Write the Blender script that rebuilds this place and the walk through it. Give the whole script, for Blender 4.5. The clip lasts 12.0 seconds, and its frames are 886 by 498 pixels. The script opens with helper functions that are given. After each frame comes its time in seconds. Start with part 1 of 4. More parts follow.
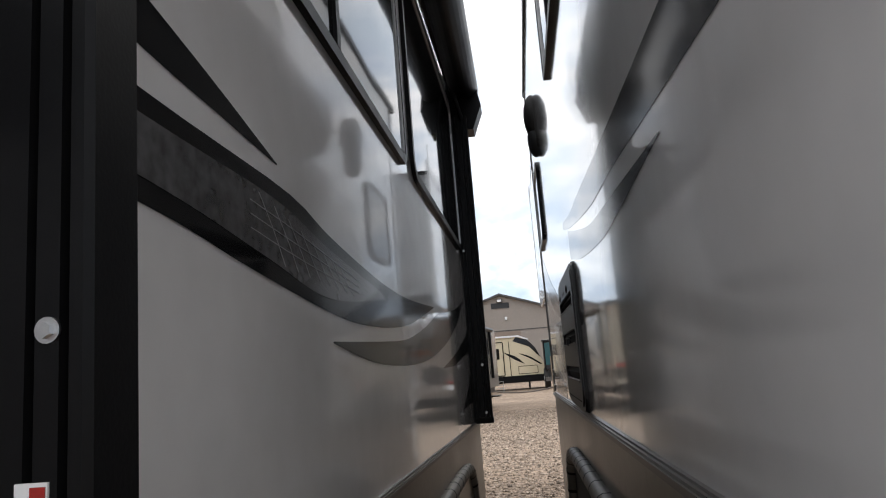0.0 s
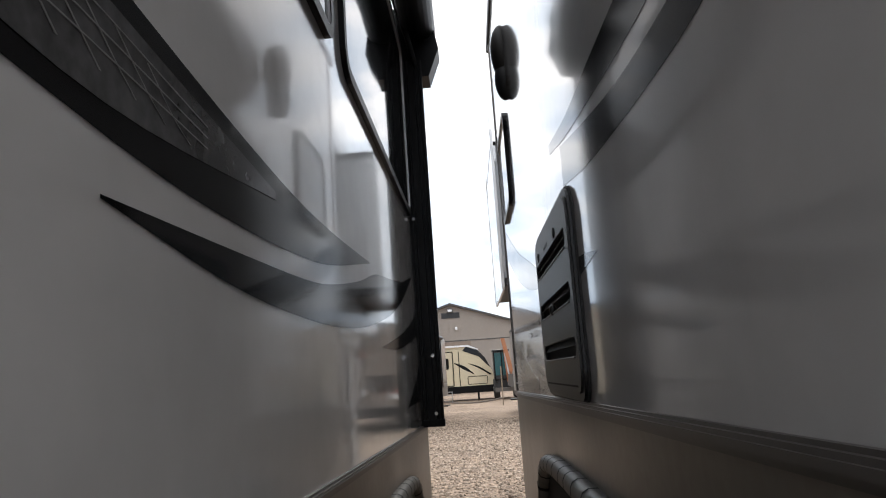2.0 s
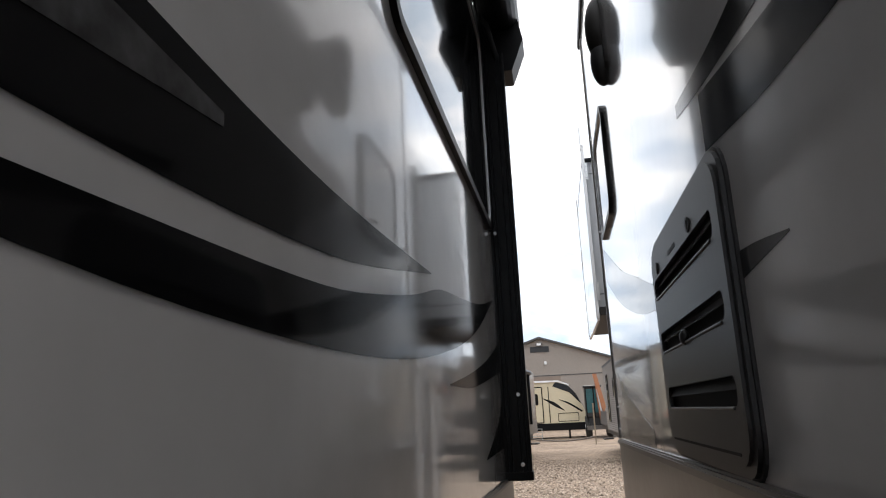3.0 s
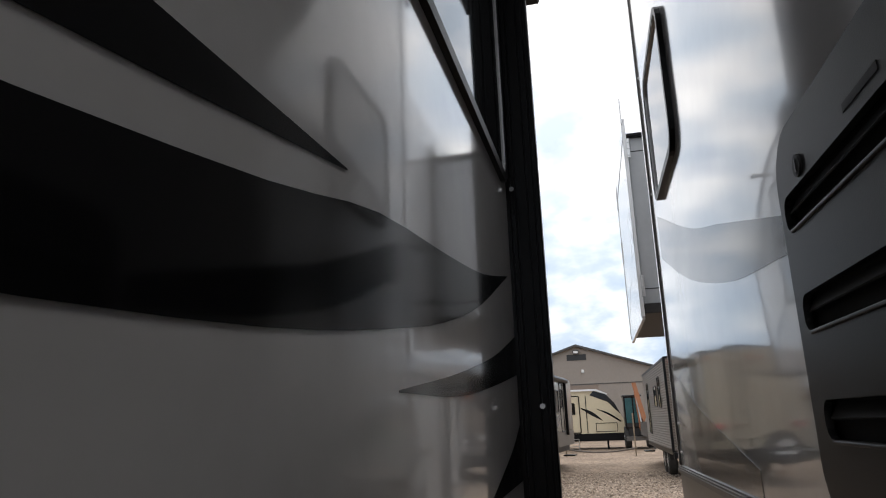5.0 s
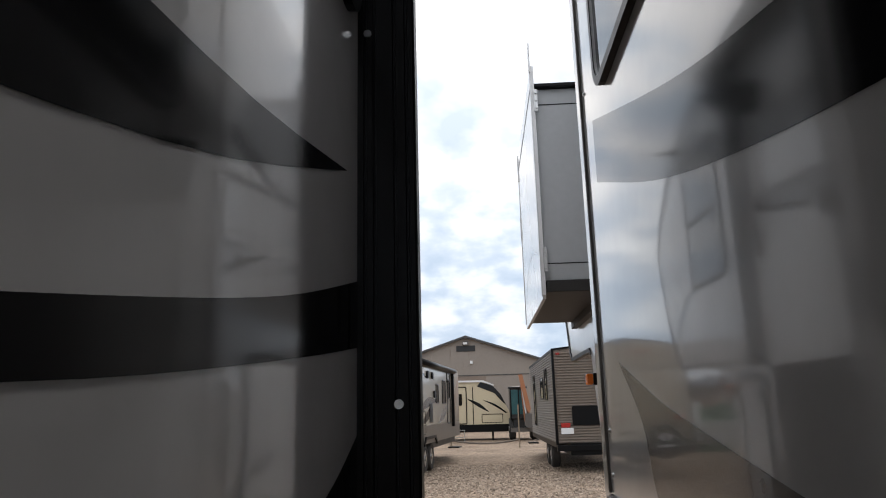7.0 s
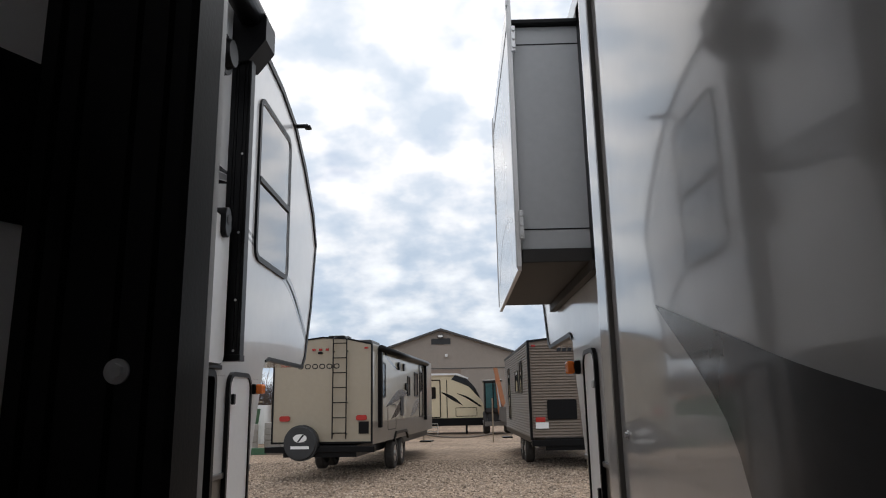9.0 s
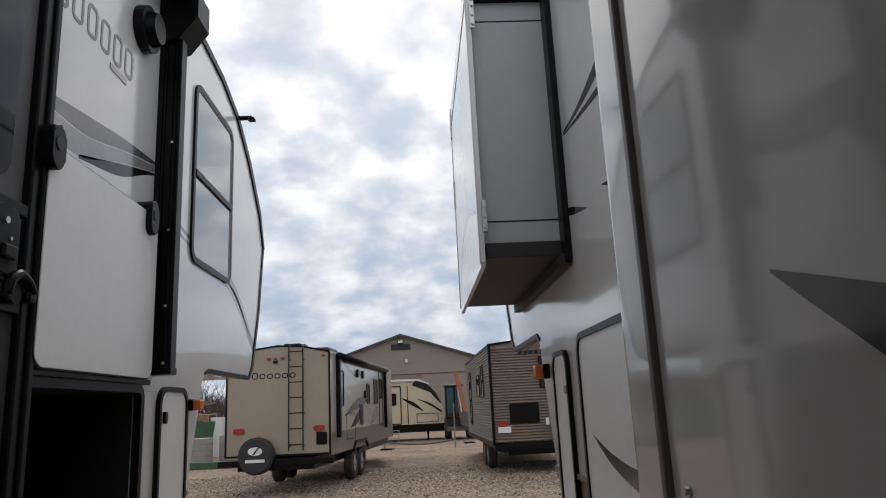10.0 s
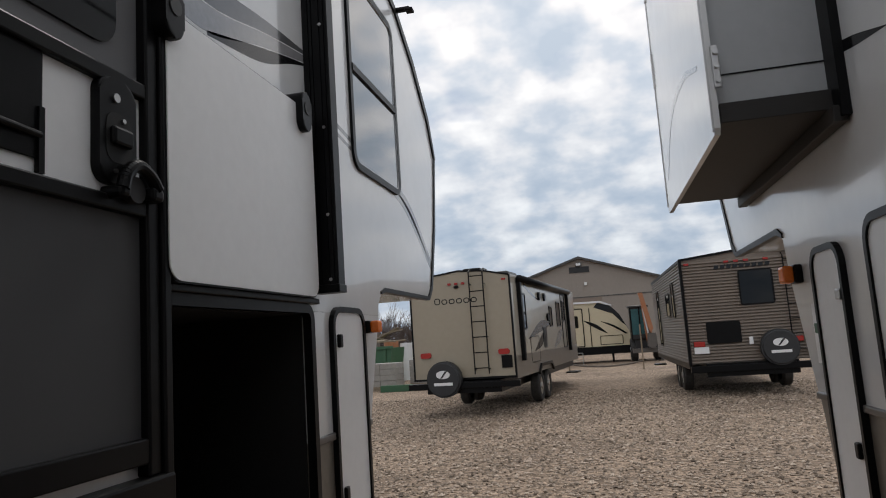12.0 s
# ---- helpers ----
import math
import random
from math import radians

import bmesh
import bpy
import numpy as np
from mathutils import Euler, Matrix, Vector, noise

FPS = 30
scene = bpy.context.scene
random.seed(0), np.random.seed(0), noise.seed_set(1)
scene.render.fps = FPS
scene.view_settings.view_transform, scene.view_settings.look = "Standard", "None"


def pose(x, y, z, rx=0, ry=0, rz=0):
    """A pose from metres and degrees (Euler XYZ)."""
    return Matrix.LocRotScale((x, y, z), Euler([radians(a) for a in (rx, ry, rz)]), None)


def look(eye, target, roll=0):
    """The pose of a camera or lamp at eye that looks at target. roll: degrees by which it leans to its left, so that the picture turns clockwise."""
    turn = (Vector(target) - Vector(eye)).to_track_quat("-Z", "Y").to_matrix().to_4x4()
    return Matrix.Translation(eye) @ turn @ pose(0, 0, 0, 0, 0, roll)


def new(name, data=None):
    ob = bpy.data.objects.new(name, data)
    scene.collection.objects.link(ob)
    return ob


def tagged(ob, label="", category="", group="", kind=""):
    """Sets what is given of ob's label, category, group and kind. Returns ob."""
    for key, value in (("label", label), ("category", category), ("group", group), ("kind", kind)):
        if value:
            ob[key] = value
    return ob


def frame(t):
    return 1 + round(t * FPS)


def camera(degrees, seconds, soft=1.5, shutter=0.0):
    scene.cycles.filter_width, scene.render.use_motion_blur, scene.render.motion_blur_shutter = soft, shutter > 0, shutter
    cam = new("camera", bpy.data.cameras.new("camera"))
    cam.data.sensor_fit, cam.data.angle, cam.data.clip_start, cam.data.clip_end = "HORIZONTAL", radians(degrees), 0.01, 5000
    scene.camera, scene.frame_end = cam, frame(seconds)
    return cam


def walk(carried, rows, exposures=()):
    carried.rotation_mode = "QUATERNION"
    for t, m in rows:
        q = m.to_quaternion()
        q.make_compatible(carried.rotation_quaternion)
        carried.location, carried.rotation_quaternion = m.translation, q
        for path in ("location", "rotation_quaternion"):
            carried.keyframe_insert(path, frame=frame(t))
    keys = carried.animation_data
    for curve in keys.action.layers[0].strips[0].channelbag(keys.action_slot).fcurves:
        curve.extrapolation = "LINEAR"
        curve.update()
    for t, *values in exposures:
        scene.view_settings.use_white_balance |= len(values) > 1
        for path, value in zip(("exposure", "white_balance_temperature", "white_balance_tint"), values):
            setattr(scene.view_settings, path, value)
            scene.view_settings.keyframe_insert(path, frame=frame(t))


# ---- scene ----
cam = camera(65.2, 12.0, soft=1.1)
PATH = [
    (0, (0.183, 2.193, 1.587), (-0.014, 4.155, 1.922), -4.6),
    (0.5, (0.202, 2.341, 1.58), (0.023, 4.313, 1.865), -3.5),
    (1, (0.153, 2.523, 1.547), (0.091, 4.509, 1.776), -2.0),
    (1.5, (0.133, 2.661, 1.539), (0.185, 4.637, 1.846), -1.9),
    (2, (0.131, 2.865, 1.497), (0.075, 4.833, 1.853), -3.9),
    (2.5, (0.125, 3.108, 1.519), (-0.121, 5.036, 1.988), -2.1),
    (4.5, (0.116, 3.853, 1.53), (-0.249, 5.774, 1.952), -3.3),
    (5, (0.112, 4.041, 1.546), (-0.287, 5.939, 2.035), -2.1),
    (5.5, (0.106, 4.245, 1.565), (-0.264, 6.142, 2.08), -1.8),
    (6, (0.118, 4.511, 1.56), (-0.225, 6.411, 2.082), -2.9),
    (6.5, (0.107, 4.754, 1.563), (-0.108, 6.682, 2.05), -3.3),
    (7, (0.095, 4.914, 1.573), (-0.009, 6.86, 2.025), -1.5),
    (9, (0.16, 5.6, 1.562), (0.12, 7.553, 1.995), -1.1),
    (9.5, (0.164, 5.787, 1.568), (0.197, 7.739, 2.0), -5.6),
    (10, (0.165, 5.932, 1.589), (0.245, 7.881, 2.032), -2.8),
    (10.5, (0.145, 6.128, 1.597), (0.059, 8.094, 1.957), -3.9),
    (11, (0.097, 6.247, 1.609), (-0.221, 8.183, 1.997), -1.9),
    (11.5, (0.061, 6.484, 1.605), (-0.367, 8.402, 1.976), -5.2),
    (12, (0.028, 6.574, 1.57), (-0.397, 8.511, 1.833), -3.9),
]
walk(cam, [(t, look(eye, target, roll)) for t, eye, target, roll in PATH],
     [(0.0, 0.65), (2.5, 0.85), (4.5, 0.38), (6.0, 0.44), (7.0, 0.3), (9.0, 0.0), (10.5, -0.2), (12.0, -0.23)])

# ---- world and sun ----
SUN_ELEVATION, SUN_AZIMUTH = radians(50), radians(8)   # azimuth from +y towards +x
world = bpy.data.worlds.new("sky")
scene.world = world
world.use_nodes = True
wn, wl = world.node_tree.nodes, world.node_tree.links
wn.clear()
w_out = wn.new("ShaderNodeOutputWorld")
w_bg = wn.new("ShaderNodeBackground")
w_sky = wn.new("ShaderNodeTexSky")
w_sky.sky_type, w_sky.sun_disc = "NISHITA", False
w_sky.sun_elevation, w_sky.sun_rotation = SUN_ELEVATION, SUN_AZIMUTH
w_co = wn.new("ShaderNodeTexCoord")
w_sep = wn.new("ShaderNodeSeparateXYZ")
wl.new(w_co.outputs["Generated"], w_sep.inputs[0])


def w_math(op, a, b):
    n = wn.new("ShaderNodeMath")
    n.operation = op
    for i, v in enumerate((a, b)):
        if isinstance(v, (int, float)):
            n.inputs[i].default_value = v
        else:
            wl.new(v, n.inputs[i])
    return n.outputs[0]


# clouds lie in one flat layer over the lot
w_up = w_math("ADD", w_math("MAXIMUM", w_sep.outputs[2], 0.0), 0.42)
w_comb = wn.new("ShaderNodeCombineXYZ")
wl.new(w_math("DIVIDE", w_sep.outputs[0], w_up), w_comb.inputs[0])
wl.new(w_math("DIVIDE", w_sep.outputs[1], w_up), w_comb.inputs[1])


def w_noise(scale, detail, rough):
    n = wn.new("ShaderNodeTexNoise")
    n.inputs["Scale"].default_value, n.inputs["Detail"].default_value, n.inputs["Roughness"].default_value = scale, detail, rough
    wl.new(w_comb.outputs[0], n.inputs["Vector"])
    return n.outputs[0]


def w_ramp(value, stops):
    n = wn.new("ShaderNodeValToRGB")
    e = n.color_ramp.elements
    for i, (p, c) in enumerate(stops):
        el = e[i] if i < 2 else e.new(p)
        el.position, el.color = p, (*c, 1)
    wl.new(value, n.inputs[0])
    return n.outputs[0]


w_cloud = w_ramp(w_noise(7.5, 4, 0.5), [(0.33, (6.9, 7.8, 9.0)), (0.44, (8.4, 9.0, 9.9)), (0.55, (11.2, 11.1, 11.3)), (0.68, (14.0, 13.6, 13.3))])
w_cover = w_ramp(w_noise(1.8, 5, 0.6), [(0.30, (0, 0, 0)), (0.42, (1, 1, 1))])
w_mix = wn.new("ShaderNodeMix")
w_mix.data_type = "RGBA"
wl.new(w_cover, w_mix.inputs["Factor"])
wl.new(w_sky.outputs[0], w_mix.inputs["A"])
wl.new(w_cloud, w_mix.inputs["B"])
# the layer is thicker and bluer towards the horizon
w_low = wn.new("ShaderNodeMix")
w_low.data_type, w_low.blend_type = "RGBA", "MULTIPLY"
w_low.inputs["Factor"].default_value = 1.0
wl.new(w_mix.outputs["Result"], w_low.inputs["A"])
wl.new(w_ramp(w_sep.outputs[2], [(0.0, (0.6, 0.66, 0.72)), (0.16, (0.7, 0.755, 0.81)), (0.42, (1, 1, 1))]), w_low.inputs["B"])
wl.new(w_low.outputs["Result"], w_bg.inputs[0])
w_bg.inputs[1].default_value = 0.1
wl.new(w_bg.outputs[0], w_out.inputs[0])

sun = new("sun", bpy.data.lights.new("sun", "SUN"))
sun.data.energy, sun.data.angle, sun.data.color = 1.3, radians(12), (1.0, 0.965, 0.92)
sun_dir = Vector((math.sin(SUN_AZIMUTH) * math.cos(SUN_ELEVATION), math.cos(SUN_AZIMUTH) * math.cos(SUN_ELEVATION), math.sin(SUN_ELEVATION)))
sun.matrix_world = look(sun_dir * 40, (0, 0, 0))


# ---- materials ----
def material(name, base, rough=0.5, metal=0.0, coat=0.0, vary=0.0, scale=6.0, bump=0.0, bump_scale=40.0, wave=0.0, dirt=None, coord="Object", rvary=0.0, spec=0.5):
    """Principled surface with two scales of colour noise, fine bump, slow panel waviness and optional dirt tint."""
    m = bpy.data.materials.new(name)
    m.use_nodes = True
    n, l = m.node_tree.nodes, m.node_tree.links
    p = n["Principled BSDF"]
    p.inputs["Roughness"].default_value, p.inputs["Metallic"].default_value = rough, metal
    p.inputs["Coat Weight"].default_value, p.inputs["Coat Roughness"].default_value = coat, 0.03
    p.inputs["Specular IOR Level"].default_value = spec
    tc = n.new("ShaderNodeTexCoord")

    def noise_node(s, d=4.0):
        q = n.new("ShaderNodeTexNoise")
        q.inputs["Scale"].default_value, q.inputs["Detail"].default_value = s, d
        l.new(tc.outputs[coord], q.inputs["Vector"])
        return q.outputs[0]

    if vary or dirt:
        a, b = noise_node(scale), noise_node(scale * 9)
        mx = n.new("ShaderNodeMath")
        mx.operation = "ADD"
        l.new(a, mx.inputs[0]), l.new(b, mx.inputs[1])
        r = n.new("ShaderNodeMapRange")
        r.inputs[1].default_value, r.inputs[2].default_value = 0.65, 1.35
        l.new(mx.outputs[0], r.inputs[0])
        mix = n.new("ShaderNodeMix")
        mix.data_type = "RGBA"
        mix.inputs["A"].default_value = (*[c * (1 - vary) for c in base], 1)
        mix.inputs["B"].default_value = (*(dirt or [min(1, c * (1 + vary)) for c in base]), 1)
        l.new(r.outputs[0], mix.inputs["Factor"])
        l.new(mix.outputs["Result"], p.inputs["Base Color"])
        if rvary:
            rr = n.new("ShaderNodeMapRange")
            rr.inputs[3].default_value, rr.inputs[4].default_value = max(0.02, rough - rvary), rough + rvary
            l.new(a, rr.inputs[0])
            l.new(rr.outputs[0], p.inputs["Roughness"])
    else:
        p.inputs["Base Color"].default_value = (*base, 1)
    last = None
    for strength, s, dist, d in ((wave, 2.2, 0.05, 1.0), (bump, bump_scale, 0.002, 3.0)):
        if strength:
            bn = n.new("ShaderNodeBump")
            bn.inputs["Strength"].default_value, bn.inputs["Distance"].default_value = strength, dist
            l.new(noise_node(s, d), bn.inputs["Height"])
            if last:
                l.new(last, bn.inputs["Normal"])
            last = bn.outputs[0]
    if last:
        l.new(last, p.inputs["Normal"])
    return m


SILVER_SHELL = material("silver_gelcoat", (0.62, 0.61, 0.605), 0.11, coat=0.6, vary=0.05, scale=1.5, wave=0.06, bump=0.02, bump_scale=260, rvary=0.04)
GREY_SHELL = material("grey_gelcoat", (0.78, 0.765, 0.76), 0.11, coat=0.6, vary=0.05, scale=1.5, wave=0.06, bump=0.02, bump_scale=260, rvary=0.04)
WHITE_SHELL = material("white_gelcoat", (0.72, 0.72, 0.72), 0.18, coat=0.5, vary=0.03, scale=1.5, wave=0.05, rvary=0.05)
WHITE_DOOR = material("white_door_skin", (0.8, 0.8, 0.8), 0.35, vary=0.03, scale=3, bump=0.05, bump_scale=200)
PALE_SIDE = material("pale_slide_side", (0.42, 0.43, 0.44), 0.5, vary=0.04, scale=3)
SKIRT = material("taupe_skirt", (0.165, 0.138, 0.114), 0.33, vary=0.12, scale=4, dirt=(0.2, 0.18, 0.15), bump=0.05, rvary=0.08)
TRIM = material("dark_trim_moulding", (0.10, 0.09, 0.082), 0.35, vary=0.1)
BLACK = material("black_powder_coat", (0.0045, 0.0045, 0.005), 0.36, vary=0.2, scale=8, bump=0.06, bump_scale=300, rvary=0.06, spec=0.14)
RUBBER = material("black_rubber", (0.02, 0.02, 0.021), 0.6, vary=0.2, scale=10, bump=0.1)
VENT = material("dark_grey_plastic", (0.013, 0.013, 0.014), 0.4, vary=0.12, scale=12, bump=0.06, bump_scale=500)
FENDER = material("grey_fender_plastic", (0.15, 0.148, 0.145), 0.5, vary=0.2, scale=6, dirt=(0.2, 0.185, 0.165))
# near-black for flare grooves and for shade painted into openings and recesses
VOID = material("near_black_shade_and_grooves", (0.006, 0.006, 0.006), 0.8)
VINYL = material("charcoal_vinyl", (0.009, 0.009, 0.010), 0.09, spec=0.28, vary=0.15, scale=3, wave=0.05, rvary=0.04)
VINYL_GREY = material("grey_vinyl", (0.09, 0.09, 0.094), 0.16, coat=0.3, vary=0.12, scale=4, wave=0.05)
VINYL_PALE = material("pale_grey_vinyl", (0.26, 0.26, 0.265), 0.16, coat=0.5, vary=0.12, scale=5, wave=0.05)
STEEL = material("bright_steel", (0.52, 0.52, 0.52), 0.28, metal=1.0, vary=0.1, scale=30)
ALU = material("aluminium_edge", (0.5, 0.5, 0.5), 0.4, metal=0.8, vary=0.1, scale=10)
BEIGE = material("beige_gelcoat", (0.33, 0.285, 0.215), 0.35, vary=0.05, scale=1.2, bump=0.03)
TAN_SIDING = material("tan_aluminium_siding", (0.175, 0.14, 0.112), 0.45, vary=0.07, scale=2)
SHED_WALL = material("taupe_sheet_metal", (0.28, 0.243, 0.21), 0.55, vary=0.06, scale=0.6)
SHED_DOOR = material("brown_roller_door", (0.22, 0.17, 0.135), 0.6, vary=0.1, scale=1)
ROOF = material("dark_roof_edge", (0.06, 0.058, 0.056), 0.5, vary=0.1)
TYRE = material("tyre_rubber", (0.018, 0.018, 0.018), 0.75, vary=0.3, scale=12, dirt=(0.05, 0.045, 0.04))
COVER = material("black_vinyl_cover", (0.02, 0.021, 0.023), 0.5, vary=0.2, scale=6, bump=0.2, bump_scale=20)
RED = material("red_lens", (0.35, 0.02, 0.015), 0.2, vary=0.1, scale=20)
AMBER = material("amber_lens", (0.75, 0.17, 0.02), 0.25, vary=0.1, scale=20)
WHITE = material("white_print", (0.75, 0.75, 0.75), 0.4, vary=0.03)
GREEN = material("green_painted_steel", (0.03, 0.14, 0.06), 0.5, vary=0.25, scale=3, dirt=(0.05, 0.11, 0.06))
ORANGE = material("faded_orange_paint", (0.50, 0.16, 0.05), 0.5, vary=0.3, scale=4, dirt=(0.35, 0.17, 0.09))
WOOD = material("weathered_wood", (0.23, 0.18, 0.125), 0.8, vary=0.3, scale=5, bump=0.3)
BLOCK = material("pale_concrete_block", (0.30, 0.285, 0.26), 0.85, vary=0.15, scale=4, bump=0.3)
BRUSH = material("bare_twigs", (0.085, 0.062, 0.05), 0.85, vary=0.3, scale=2)
BARK = material("pole_wood", (0.12, 0.10, 0.085), 0.85, vary=0.25, scale=4)
BROWN = material("dark_brown_underlay", (0.018, 0.0155, 0.014), 0.6, vary=0.15, scale=6)
SMOKED = material("smoked_window_glass", (0.004, 0.0045, 0.005), 0.04, wave=0.03, spec=0.3)
PANE = material("tinted_window_glass", (0.035, 0.045, 0.055), 0.03, coat=1.0, wave=0.03)
SCREEN = material("dark_screen_mesh", (0.055, 0.055, 0.058), 0.7, vary=0.05, scale=300, bump=0.3, bump_scale=900)
SCREEN_PALE = material("screened_white_door", (0.12, 0.12, 0.123), 0.6, vary=0.04, scale=200)


def gravel_material():
    m = bpy.data.materials.new("crushed_limestone")
    m.use_nodes = True
    n, l = m.node_tree.nodes, m.node_tree.links
    p = n["Principled BSDF"]
    p.inputs["Roughness"].default_value = 0.9
    tc = n.new("ShaderNodeTexCoord")
    vo = n.new("ShaderNodeTexVoronoi")
    vo.inputs["Scale"].default_value = 26
    no = n.new("ShaderNodeTexNoise")
    no.inputs["Scale"].default_value, no.inputs["Detail"].default_value = 0.5, 6
    for q in (vo, no):
        l.new(tc.outputs["Object"], q.inputs["Vector"])
    sep = n.new("ShaderNodeSeparateColor")
    l.new(vo.outputs["Color"], sep.inputs[0])
    ramp = n.new("ShaderNodeValToRGB")
    e = ramp.color_ramp.elements
    e[0].position, e[0].color = 0.0, (0.105, 0.074, 0.05, 1)
    e[1].position, e[1].color = 1.0, (0.445, 0.335, 0.248, 1)
    k = e.new(0.5)
    k.color = (0.24, 0.174, 0.12, 1)
    l.new(sep.outputs[0], ramp.inputs[0])
    mix = n.new("ShaderNodeMix")
    mix.data_type, mix.blend_type = "RGBA", "MULTIPLY"
    mix.inputs["Factor"].default_value = 0.8
    r2 = n.new("ShaderNodeValToRGB")
    r2.color_ramp.elements[0].position, r2.color_ramp.elements[0].color = 0.35, (0.66, 0.62, 0.575, 1)
    r2.color_ramp.elements[1].position, r2.color_ramp.elements[1].color = 0.65, (1.08, 1.05, 1.01, 1)
    l.new(no.outputs[0], r2.inputs[0])
    l.new(ramp.outputs[0], mix.inputs["A"])
    l.new(r2.outputs[0], mix.inputs["B"])
    l.new(mix.outputs["Result"], p.inputs["Base Color"])
    bn = n.new("ShaderNodeBump")
    bn.inputs["Strength"].default_value, bn.inputs["Distance"].default_value = 0.9, 0.02
    l.new(vo.outputs["Distance"], bn.inputs["Height"])
    bn.invert = True
    l.new(bn.outputs[0], p.inputs["Normal"])
    return m


def stone_material():
    m = material("loose_stones", (0.3, 0.26, 0.21), 0.9)
    n, l = m.node_tree.nodes, m.node_tree.links
    g = n.new("ShaderNodeNewGeometry")
    r = n.new("ShaderNodeValToRGB")
    r.color_ramp.elements[0].color, r.color_ramp.elements[1].color = (0.095, 0.068, 0.047, 1), (0.55, 0.44, 0.345, 1)
    l.new(g.outputs["Random Per Island"], r.inputs[0])
    l.new(r.outputs[0], n["Principled BSDF"].inputs["Base Color"])
    return m


INK = material("grey_gradient_vinyl", (0.085, 0.085, 0.088), 0.12, coat=0.2, vary=0.6, scale=5, wave=0.05)
CREAM = material("cream_gelcoat", (0.56, 0.48, 0.33), 0.35, vary=0.05, scale=1.2)
PALE_BEIGE = material("pale_beige_gelcoat", (0.42, 0.385, 0.32), 0.22, coat=0.4, vary=0.05, scale=1.2)
TEAL = material("teal_cab_glass", (0.035, 0.10, 0.11), 0.12, vary=0.2, scale=2)
GRAVEL, STONE = gravel_material(), stone_material()


# ---- mesh helpers ----
def part(name, bm, mat, parent=None, label="", m=None):
    """Links a bmesh as one mesh object under a thing or a part."""
    bmesh.ops.recalc_face_normals(bm, faces=bm.faces)
    me = bpy.data.meshes.new(name)
    bm.to_mesh(me)
    bm.free()
    me.materials.append(mat)
    ob = new(name, me)
    if m is not None:
        ob.matrix_basis = m
    if parent:
        ob.parent = parent
    return tagged(ob, label) if label else ob


def thing(name, at, label, category, group="", kind="", turn=0):
    ob = new(name)
    ob.empty_display_size = 0.2
    ob.matrix_basis = pose(*at, 0, 0, turn)
    return tagged(ob, label, category, group, kind)


def add_box(bm, x0, x1, y0, y1, z0, z1, bevel=0.0, segments=2):
    r = bmesh.ops.create_cube(bm, size=1, matrix=Matrix.LocRotScale(((x0 + x1) / 2, (y0 + y1) / 2, (z0 + z1) / 2), None, (abs(x1 - x0), abs(y1 - y0), abs(z1 - z0))))
    if bevel:
        edges = list({e for v in r["verts"] for e in v.link_edges})
        bmesh.ops.bevel(bm, geom=edges, offset=bevel, segments=segments, affect="EDGES", profile=0.5)
    return bm


def box(*a, **k):
    return add_box(bmesh.new(), *a, **k)


def add_prism(bm, outline, axis, a, b):
    """A prism with its outline in the plane across axis ('x': y,z; 'y': x,z; 'z': x,y), from a to b."""
    def at(p, c):
        return {"x": (c, p[0], p[1]), "y": (p[0], c, p[1]), "z": (p[0], p[1], c)}[axis]
    lo, hi = [bm.verts.new(at(p, a)) for p in outline], [bm.verts.new(at(p, b)) for p in outline]
    bm.faces.new(lo), bm.faces.new(hi[::-1])
    for i in range(len(lo)):
        j = (i + 1) % len(lo)
        bm.faces.new((lo[i], hi[i], hi[j], lo[j]))
    return bm


def prism(*a):
    return add_prism(bmesh.new(), *a)


def rounded(u0, u1, v0, v1, r, n=5):
    pts = []
    for cu, cv, s in ((u1 - r, v1 - r, 0), (u0 + r, v1 - r, 90), (u0 + r, v0 + r, 180), (u1 - r, v0 + r, 270)):
        for i in range(n + 1):
            a = radians(s + 90 * i / n)
            pts.append((cu + r * math.cos(a), cv + r * math.sin(a)))
    return pts


def ring(u0, u1, v0, v1, r, w, axis, a, b):
    """A frame with rounded corners and width w."""
    bm = bmesh.new()
    outer, inner = rounded(u0, u1, v0, v1, r), rounded(u0 + w, u1 - w, v0 + w, v1 - w, max(0.004, r - w))

    def at(p, c):
        return {"x": (c, p[0], p[1]), "y": (p[0], c, p[1])}[axis]
    lv = [[bm.verts.new(at(p, c)) for p in q] for c in (a, b) for q in (outer, inner)]
    k = len(outer)
    for i in range(k):
        j = (i + 1) % k
        for p, q in ((0, 1), (1, 3), (3, 2), (2, 0)):
            bm.faces.new((lv[p][i], lv[p][j], lv[q][j], lv[q][i]))
    return bm


def add_rod(bm, p, q, r, n=12, r2=None):
    p, q = Vector(p), Vector(q)
    d = q - p
    m = Matrix.Translation((p + q) / 2) @ d.to_track_quat("Z", "Y").to_matrix().to_4x4()
    bmesh.ops.create_cone(bm, cap_ends=True, segments=n, radius1=r, radius2=r if r2 is None else r2, depth=d.length, matrix=m)
    return bm


def rod(*a, **k):
    return add_rod(bmesh.new(), *a, **k)


def smooth(ob):
    for f in ob.data.polygons:
        f.use_smooth = True
    return ob


